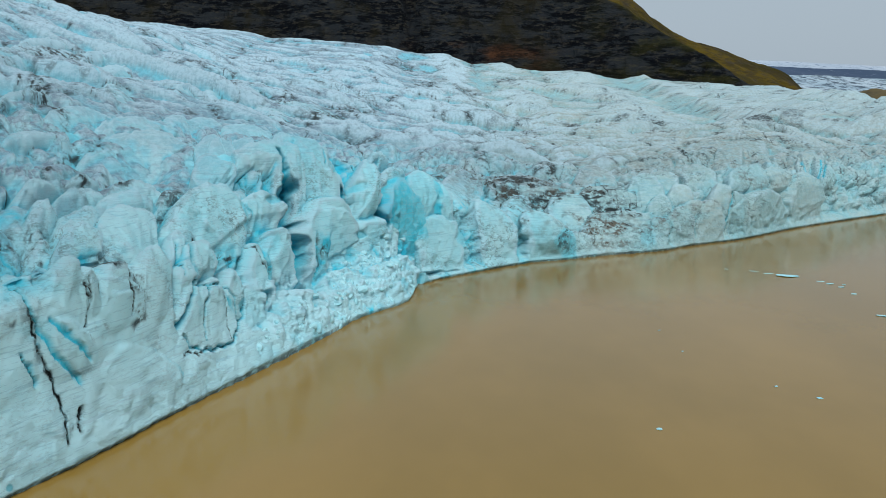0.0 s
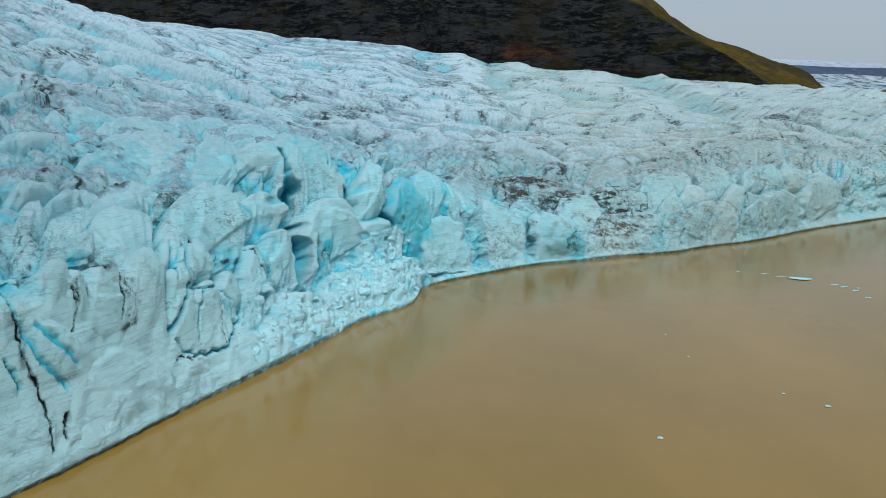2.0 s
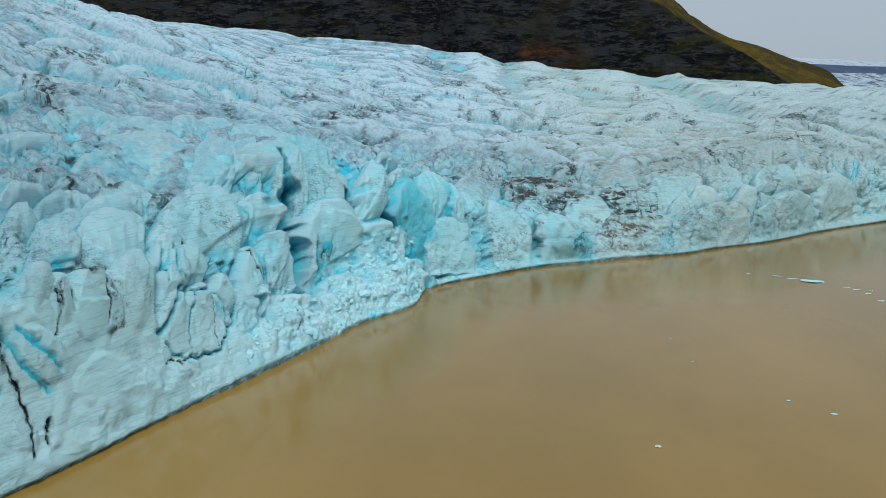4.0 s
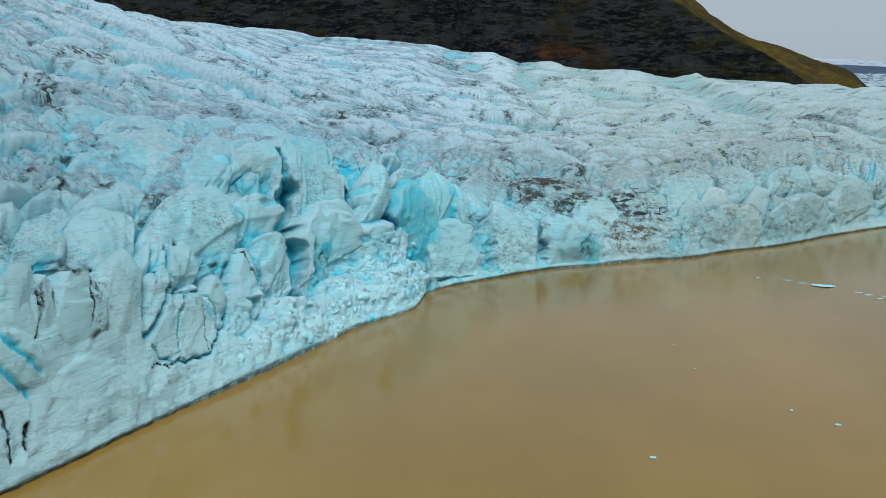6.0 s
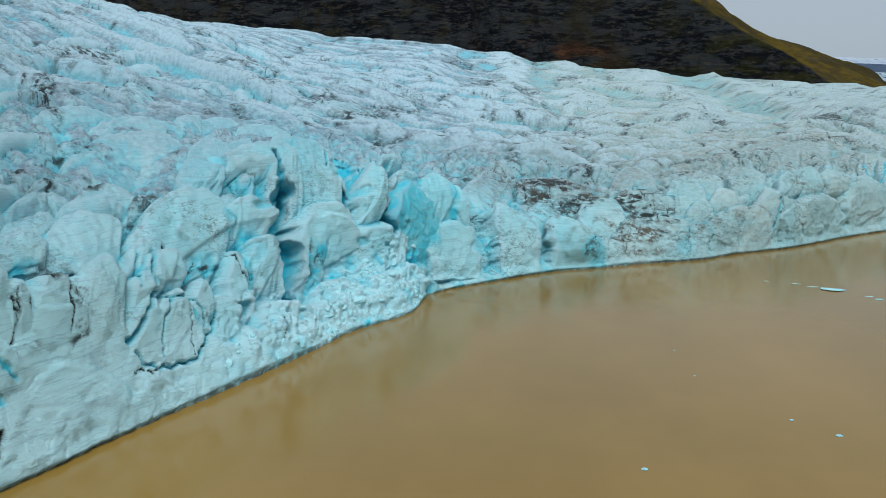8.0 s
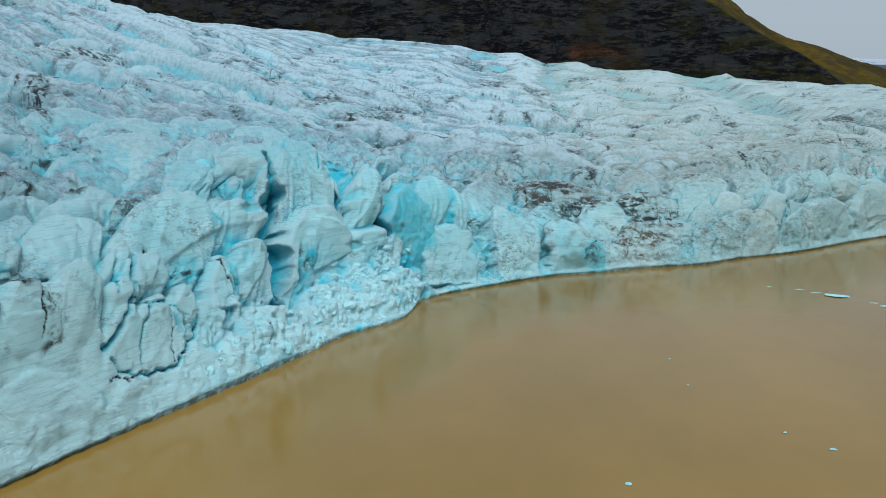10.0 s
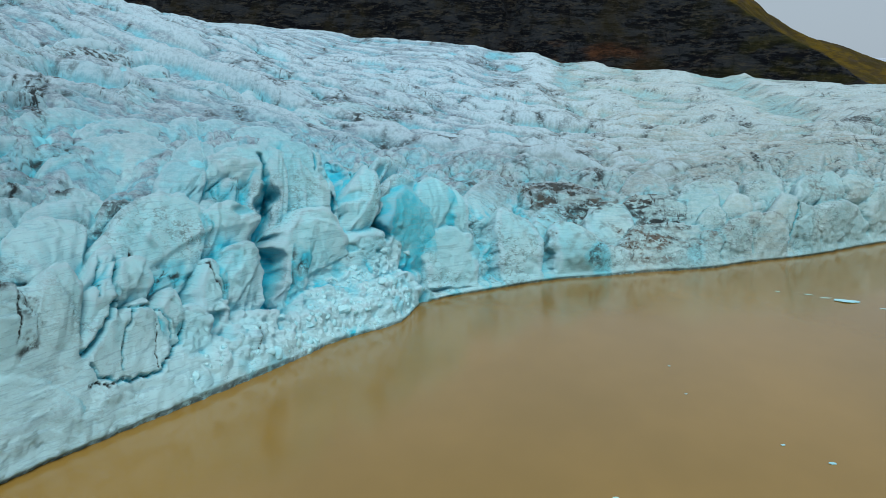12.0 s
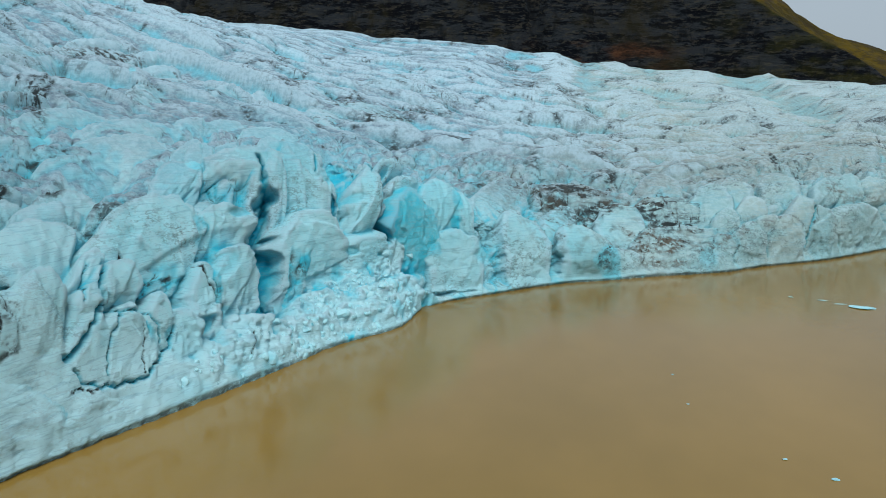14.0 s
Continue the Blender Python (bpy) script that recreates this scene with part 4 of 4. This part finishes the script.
def patches(table, seed, soft=0.55):
    """Ragged patches: place along the shore and up the ice, half sizes, strength."""
    out = np.zeros_like(S)
    for n, (s0, w0, rs, rw, amount) in enumerate(table):
        i, j = slice(*np.searchsorted(ROWS, (w0 - 2 * rw, w0 + 2 * rw))), slice(*np.searchsorted(COLS, (s0 - 2 * rs, s0 + 2 * rs)))
        if i.start == i.stop or j.start == j.stop:
            continue
        a, b = S[i, j], Wd[i, j]
        q = np.hypot((a - s0) / rs, (b - w0) / rw) + 0.45 * fbm(a / rs * 1.5, b / rw * 1.5, seed + n, 3)
        out[i, j] = np.maximum(out[i, j], amount * (1 - step(q, 1 - soft, 1 + soft)))
    return out


# blue shade painted into the clefts, convex edges painted lighter as if lit
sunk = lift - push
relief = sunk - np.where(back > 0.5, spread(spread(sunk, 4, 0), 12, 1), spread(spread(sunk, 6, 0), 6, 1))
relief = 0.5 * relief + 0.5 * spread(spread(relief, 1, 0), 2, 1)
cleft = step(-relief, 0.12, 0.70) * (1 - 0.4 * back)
edge_light = step(relief, 0.05, 0.45) * step(Wd, 1, 4) * (0.6 + 0.4 * back) * (1 - 0.45 * step(X, 20, 90))
steep = 1 - np.clip(normals(P)[..., 2], 0, 1)
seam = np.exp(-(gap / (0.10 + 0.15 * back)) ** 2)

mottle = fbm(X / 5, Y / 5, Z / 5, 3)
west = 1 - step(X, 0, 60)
fresh_shade = 0.45 * np.maximum(tint, 0) * (0.8 + 0.5 * mottle) + 1.4 * np.maximum(tint - 0.55, 0)
# flanks, gaps and feet of blocks painted bluer, as shade would make them
fresh_shade = np.maximum(fresh_shade, (0.15 + 0.30 * west) * rim * front * step(mottle, -0.3, 0.5))
fresh_shade = np.maximum(fresh_shade, (0.25 + 0.65 * west) * np.exp(-(gap / 0.9) ** 2) * front * (1 - 0.6 * step(Wd, 28, 45)) * (1 - calm) * step(mottle, -0.4, 0.4))
fresh_shade = np.maximum(fresh_shade, 0.55 * west * foot * step(mottle, 0.0, 0.7) * step(Wd, 14, 22))
fresh_shade = np.maximum(fresh_shade, 0.35 * heap * step(mottle, 0.0, 0.5))
fresh_shade = np.maximum(fresh_shade, 0.35 * patches(FRESH_ICE, 3) * (1 - 0.5 * back))
fresh_shade = np.maximum(fresh_shade, (0.35 + 0.35 * west) * cleft * (0.4 + 0.6 * step(mottle, -0.5, 0.2)))
fresh_shade = np.maximum(fresh_shade, np.maximum(crack_blue, alcove * (0.85 + 0.4 * mottle)))
fresh_shade = np.maximum(fresh_shade, 0.25 * back * step(fbm(X / 26, Y / 12, 4, 3), 0.15, 0.7) * (1 - step(X, -60, 10)))
crust = step(Wd, 20, 40) * (1 - (0.7 - 0.45 * back) * step(steep, 0.15, 0.5)) * (1 - 0.45 * (owner >= 0) * step(tint, -0.2, 0.0) * (1 - step(X, -30, 30)))
crush = np.maximum(heap, calm * (0.72 + 0.2 * (1 - step(Wd, 5, 9))))
clump = perlin(X / 30, Y / 20, 5) + 0.6 * perlin(X / 9, Y / 6, 9)
# melt-out bands, streaked down the slopes
smudge = np.zeros_like(S)
for s0, w0, us, uw, vs, vw, amount in SMUDGES_WEST + SMUDGES_EAST + SMUDGES_FAR:
    i, j, u, v = sheared(s0, w0, us, uw, vs, vw, 1.6)
    smudge[i, j] = np.maximum(smudge[i, j], amount * (1 - step(np.hypot(u, v) + 0.5 * fbm(u * 1.5 + s0, v * 1.5, 3, 3), 0.3, 1.2)))
hatch = fbm((X + 0.5 * Y) / 9, (Y - 0.2 * X) / 2.6, Z / 0.9, 4)
dirt_shade = patches(DARK_DEBRIS, 40, 0.8) * step(hatch, -0.75 + 0.70 * back, 0.4 * back) * (0.7 + 0.3 * east * front)
dirt_shade = np.maximum(dirt_shade, 1.4 * smudge * step(hatch, -0.25, 0.25))
dirt_shade = np.maximum(dirt_shade, np.maximum(-tint, 0) * 1.1 * step(hatch + mottle, -0.9, 0.4))
# dark lines drawn along the seams and gaps between blocks
dirt_shade = np.maximum(dirt_shade, 1.0 * np.maximum(seam, np.exp(-(gap / 0.5) ** 2) * step(hatch, 0.1, 0.5)) * step(fbm(X / 9, Y / 9, Z / 9 + 31, 3) + 0.15 * east, -0.05, 0.3) * step(Wd, 6, 12) * (1 - heap))
dirt_shade = np.maximum(dirt_shade, 0.75 * seam * front * east * step(Wd, 1, 3))
# thin lines between far humps, shade and dirt painted together
dirt_shade = np.maximum(dirt_shade, 0.8 * back * np.exp(-(gap_b3 / 0.05) ** 2) * step(clump + 0.5 * hatch, 0.0, 0.6))
# cracks painted dark, where shade would fill them
dirt_shade = np.maximum(dirt_shade, 1.8 * crack_dark)
# shadow of the undercut painted as a dark line at the water
dirt_shade = np.maximum(dirt_shade, 0.8 * (1 - step(Wd, 0.1, 0.35)))
streak = (0.25 + 0.75 * back) * step(steep + 0.25 * back, 0.12, 0.42) * step(clump + 0.25 * hatch, 0.05, 0.7) * step(Wd, 14, 26) * (1 - heap)
streak = np.maximum(streak, np.maximum(smudge, 0.9 * np.maximum(-tint, 0)))
# shade painted as dark streaks at block feet and between humps
streak = np.maximum(streak, 0.6 * foot * step(clump, 0.1, 0.6) * step(Wd, 18, 26))
streak = np.maximum(streak, 0.8 * back * np.exp(-(gap / 0.4) ** 2) * step(clump, 0.0, 0.6))
vein = np.clip(0.03 + 0.5 * step(clump, 0.3, 0.9), 0, 1) * step(Wd, 14, 30)
vein = np.maximum(vein, (0.4 - 0.3 * calm) * (1 - step(Wd, 22, 40)) * (1 - heap) * step(perlin(S / 14, Wd / 10, 6), -0.1, 0.4))
brown = 1.25 * patches(BROWN_SILT, 60, 0.8) * step(fbm(X / 3, Y / 3, Z / 2, 4), -0.35, 0.45)
brown = np.maximum(brown, 0.30 * step(X, 0, 60) * step(fbm(X / 7, Y / 5, Z / 2, 4), 0.3, 0.9) * step(Wd, 6, 12))
silt = step(X, -25, 70) * (0.72 + 0.28 * step(Wd, 14, 40))
# freshly opened ice is clean
clean = 1 - step(np.maximum(crack_blue - 1.6 * crack_dark, alcove), 0.15, 0.5)
dirt_shade, streak, vein, edge_light, crust, silt = [a * clean for a in (dirt_shade, streak, vein, edge_light, crust, silt)]

LOOK = dict(fresh_shade=fresh_shade, dirt_shade=dirt_shade, brown=brown, silt=silt, vein=vein, crust=crust, crush=crush, edge_light=edge_light, streak=streak)
FACES = sheet_faces(len(ROWS), len(COLS))
FACE_OWNER = owner.ravel()[FACES[:, 0]]


def ice_part(name, pick, parent=None, label=""):
    """The piece of the sculpted ice that the picked faces make up."""
    used, faces = np.unique(FACES[pick], return_inverse=True)
    ob = link_mesh(name, P.reshape(-1, 3)[used], faces.reshape(-1, 4), ICE, parent, label)
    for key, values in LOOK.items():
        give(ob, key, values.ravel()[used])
    return ob


counts = np.bincount(FACE_OWNER[FACE_OWNER >= 0], minlength=len(BLOCKS))
loose = (FACE_OWNER >= 0) & (counts[FACE_OWNER] > 60)
glacier = ice_part("glacier", ~loose)
tagged(glacier, "crevassed blue-white glacier tongue ending in an ice cliff at the lake", "glacier", kind="structure")
for n, (name, row) in enumerate(BLOCKS):
    if counts[n] > 60:
        ice_part(name, FACE_OWNER == n, glacier, "vivid cyan freshly exposed block of ice" if row[9] > 0.7 else "block of ice dark with rock dust" if row[9] < -0.5 else "")

# ---------------------------------------------------------------- mountain
mx, my = np.meshgrid(np.arange(-950, 470, 2.6), np.arange(1060, 1520, 2.2))
gully = ridged(mx / 120 + 0.04 * perlin(mx / 40, my / 40), my / 900, 7.0, 3)
front_edge = 1130 + 25 * perlin(mx / 160, 0.3) + 45 * gully - 0.05 * mx + 38 * np.exp(-((mx + 6 + 6 * perlin(my / 30, 3.3)) / 13) ** 2)
mz_front = 1.35 * (my - front_edge)
mz_flank = 152 - 0.655 * (mx - 250 - 10 * perlin(my / 60, mx / 200, 2))
mz = -7 * np.log(np.exp(-np.clip(mz_front, -300, 400) / 7) + np.exp(-np.clip(mz_flank, -300, 400) / 7) + math.exp(-300 / 7))
terrace = mz + 5 * perlin(mx / 60, my / 60, 1)
fade = 0.2 + 0.8 * step(mz_flank - mz_front, -5, 55)
mz = mz + fade * (1.6 * np.sin(terrace / 26 * 2 * np.pi) + 0.5 * np.sin(terrace / 9 * 2 * np.pi) + 10 * fbm(mx / 32, my / 32, mz / 32, 4) + 17 * (ridged((mx + 0.5 * mz) / 45, my / 60, 3, 3) - 0.75))
mz = np.maximum(mz, -5)
mountain = link_mesh("mountain", np.stack([mx, my, mz], -1).reshape(-1, 3), sheet_faces(*mx.shape), ROCK)
tagged(mountain, "dark layered basalt mountain cliff with grassy crest behind the ice", "mountain", kind="structure")
g = step(mz_front - mz_flank, -12, 18) * step(mz, 60, 110)
give(mountain, "grass", np.clip(g + 0.6 * step(fbm(mx / 50, mz / 20, 3), -0.1, 0.4) * step(mx, 170, 330), 0, 1))
give(mountain, "rust", 0.9 * step(perlin(mx / 45, mz / 14, 6), -0.1, 0.4) * (1 - step(mz, 75, 100)) * np.exp(-((mx - 90) / 75) ** 2))

# ---------------------------------------------------------------- grassy hill
hx, hy = np.meshgrid(np.arange(200, 1350, 5.0), np.arange(2000, 2700, 6.0))
crest = np.interp(hx, [444, 511, 556, 609, 668, 773, 878, 946, 977, 1004, 1048], [347, 286, 251, 202, 166, 134, 97, 74, 55, 29, -7])
hz = crest + 7 - 0.36 * np.abs(hy - 2480) * (0.7 + 0.3 * step(np.abs(hy - 2480), 0, 60)) + 7 * fbm(hx / 90, hy / 90, 1, 4)
hill = link_mesh("grassy_hill", np.stack([hx, hy, hz], -1).reshape(-1, 3), sheet_faces(*hx.shape), GRASS)
tagged(hill, "olive and yellow mossy hill sloping down behind the cliff", "hill", kind="structure")
give(hill, "rust", step(fbm(hx / 80, hz / 30, 4), 0.15, 0.6) * 0.6)

# ---------------------------------------------------------------- distance
def far_sheet(name, y0, y1, z0, z1, drop0, drop1, material, label, amp=4.0):
    fx, fy = np.meshgrid(np.linspace(700, 3800, 260), np.linspace(y0, y1, 70))
    k = (fy - y0) / (y1 - y0)
    fz = z0 + (z1 - z0) * k - (drop0 + (drop1 - drop0) * k) * (fx - 1700) / 500 + amp * fbm(fx / 160, fy / 90, 2, 4)
    ob = link_mesh(name, np.stack([fx, fy, fz], -1).reshape(-1, 3), sheet_faces(*fx.shape), material)
    return tagged(ob, label, "distant land", kind="structure")


far_sheet("far_glacier", 2750, 3900, 18, 81, 0, 19, FAR_ICE, "distant broken glacier tongue flecked with dark debris")
far_sheet("far_outwash_plain", 3905, 4300, 80, 124, 19, 13, FAR_SAND, "distant dark blue-grey gravel plain", 2.0)
far_sheet("far_ice_cap", 4305, 4680, 123, 163, 13, 19, FAR_CAP, "distant pale snow slopes fading into cloud", 2.0)
ux, uy = np.meshgrid(np.arange(360, 760, 4.0), np.arange(820, 1010, 4.0))
uz = 37 * step(ux, 370, 450) - 0.0022 * (uy - 905) ** 2 + 3 * fbm(ux / 40, uy / 40, 2, 3)
moraine = link_mesh("moraine_ridge", np.stack([ux, uy, uz], -1).reshape(-1, 3), sheet_faces(*ux.shape), MORAINE)
tagged(moraine, "low brown grassy moraine ridge behind the ice", "moraine", kind="structure")

# ---------------------------------------------------------------- broken ice
def lump_mesh(name, seed, flat=1.0, rough=0.30, material=None, level=2):
    """A chipped lump about one metre across."""
    r = np.random.RandomState(seed)
    bm = bmesh.new()
    bmesh.ops.create_icosphere(bm, subdivisions=level, radius=0.5)
    planes = [Vector(r.normal(size=3)).normalized() for _ in range(7)]
    reach = [r.uniform(0.26, 0.44) for _ in planes]
    for v in bm.verts:
        for p, d in zip(planes, reach):
            over = v.co.dot(p) - d
            if over > 0:
                v.co -= p * over
        v.co += Vector(r.normal(size=3)) * rough * 0.06
        v.co.z *= flat
    me = bpy.data.meshes.new(name)
    bm.to_mesh(me)
    bm.free()
    me.materials.append(material or BLOCK)
    return me


def surface(s, w):
    """A place on the sculpted ice and the way out of it."""
    i, j = np.searchsorted(ROWS, w), np.searchsorted(COLS, s)
    return Vector(P[i, j]), Vector(NORMAL[i, j])


heap = new("calved_ice_heap")
heap.location = surface(160, 1.0)[0]
tagged(heap, "heap of freshly calved pale cyan ice rubble below the cliff", "ice rubble")
LUMPS = [lump_mesh("ice_block", 50 + k) for k in range(9)]
rb = np.random.RandomState(5)
for n in range(230):
    s0 = rb.triangular(118, 168, 182)
    top = np.interp(s0, [118, 140, 158, 172, 182], [4, 6, 11, 13, 9])
    w0 = top * rb.uniform(0.02, 1.0)
    place, out = surface(s0, w0)
    size = rb.choice([0.6, 0.8, 1.0, 1.3, 1.8, 2.4], p=[0.24, 0.26, 0.22, 0.15, 0.09, 0.04])
    b = new("ice_block", LUMPS[n % len(LUMPS)])
    b.parent = heap
    b.matrix_world = Matrix.LocRotScale(place - heap.location + out * size * -0.30, Euler(rb.uniform(0, 6.28, 3)), Vector(rb.uniform(0.7, 1.25, 3)) * size)


# floes on the lake: place, length, width, height above water
FLOES = [
    (69.8, 181.7, 4.6, 2.2, 0.5), (66.9, 184.3, 2.4, 0.5, 0.15), (64.6, 186.8, 2.2, 0.5, 0.15), (75.2, 174.0, 1.6, 0.7, 0.25),
    (76.1, 171.0, 1.4, 0.6, 0.25), (75.7, 164.9, 1.2, 0.6, 0.25), (77.6, 173.2, 0.9, 0.5, 0.2), (74.2, 176.4, 1.8, 0.4, 0.15),
    (40.0, 110.2, 0.55, 0.4, 0.2), (21.0, 95.0, 0.75, 0.5, 0.25), (72.6, 147.8, 2.2, 0.8, 0.3), (59.6, 188.9, 1.0, 0.5, 0.2),
    (32.6, 126.6, 0.4, 0.3, 0.12), (43.7, 105.5, 0.9, 0.5, 0.2), (32.3, 138.6, 0.4, 0.3, 0.12)]
for n, (x0, y0, long, wide, high) in enumerate(FLOES):
    f = new("ice_floe", lump_mesh("ice_floe", 300 + n, rough=0.5, level=3))
    tagged(f, "small pale cyan ice floe drifting on brown water" if long < 4 else "flat cyan ice floe drifting on brown water", "ice floe", group="ice floes on the lake")
    f.matrix_world = Matrix.LocRotScale((x0, y0, high * 0.25), Euler((0, 0, rb.uniform(-0.6, 0.2))), Vector((long * 1.0, wide * 1.2, high * 0.8)))

# stones on the dirty ice
spots = np.argwhere((np.maximum(dirt_shade, brown) > 0.45) & (S > 205) & (S < 262) & (Wd > 3) & (Wd < 60))
pick = spots[rb.choice(len(spots), 1100)]
unit = np.array([v.co[:] for v in lump_mesh("stone", 900, level=1, material=STONE).vertices])
unit_faces = np.array([p.vertices[:] for p in bpy.data.meshes["stone"].polygons])
sv, sf = [], []
for n, (i, j) in enumerate(pick):
    size = 0.08 + 0.24 * rb.rand() ** 3
    turn = np.array(Euler(rb.uniform(0, 6.28, 3)).to_matrix())
    sf.append(unit_faces + len(unit) * n)
    sv.append((unit * rb.uniform(0.6, 1.3, 3)) @ turn.T * size * 1.6 + P[i, j] + NORMAL[i, j] * 0.05 + rb.normal(size=3) * (0.15, 0.15, 0))
stones = link_mesh("debris_stones", np.vstack(sv), np.vstack(sf), STONE, smooth=False)
tagged(stones, "brown and dark grey stones scattered over dirty ice", "stones", kind="stuff")

scene.frame_set(1)
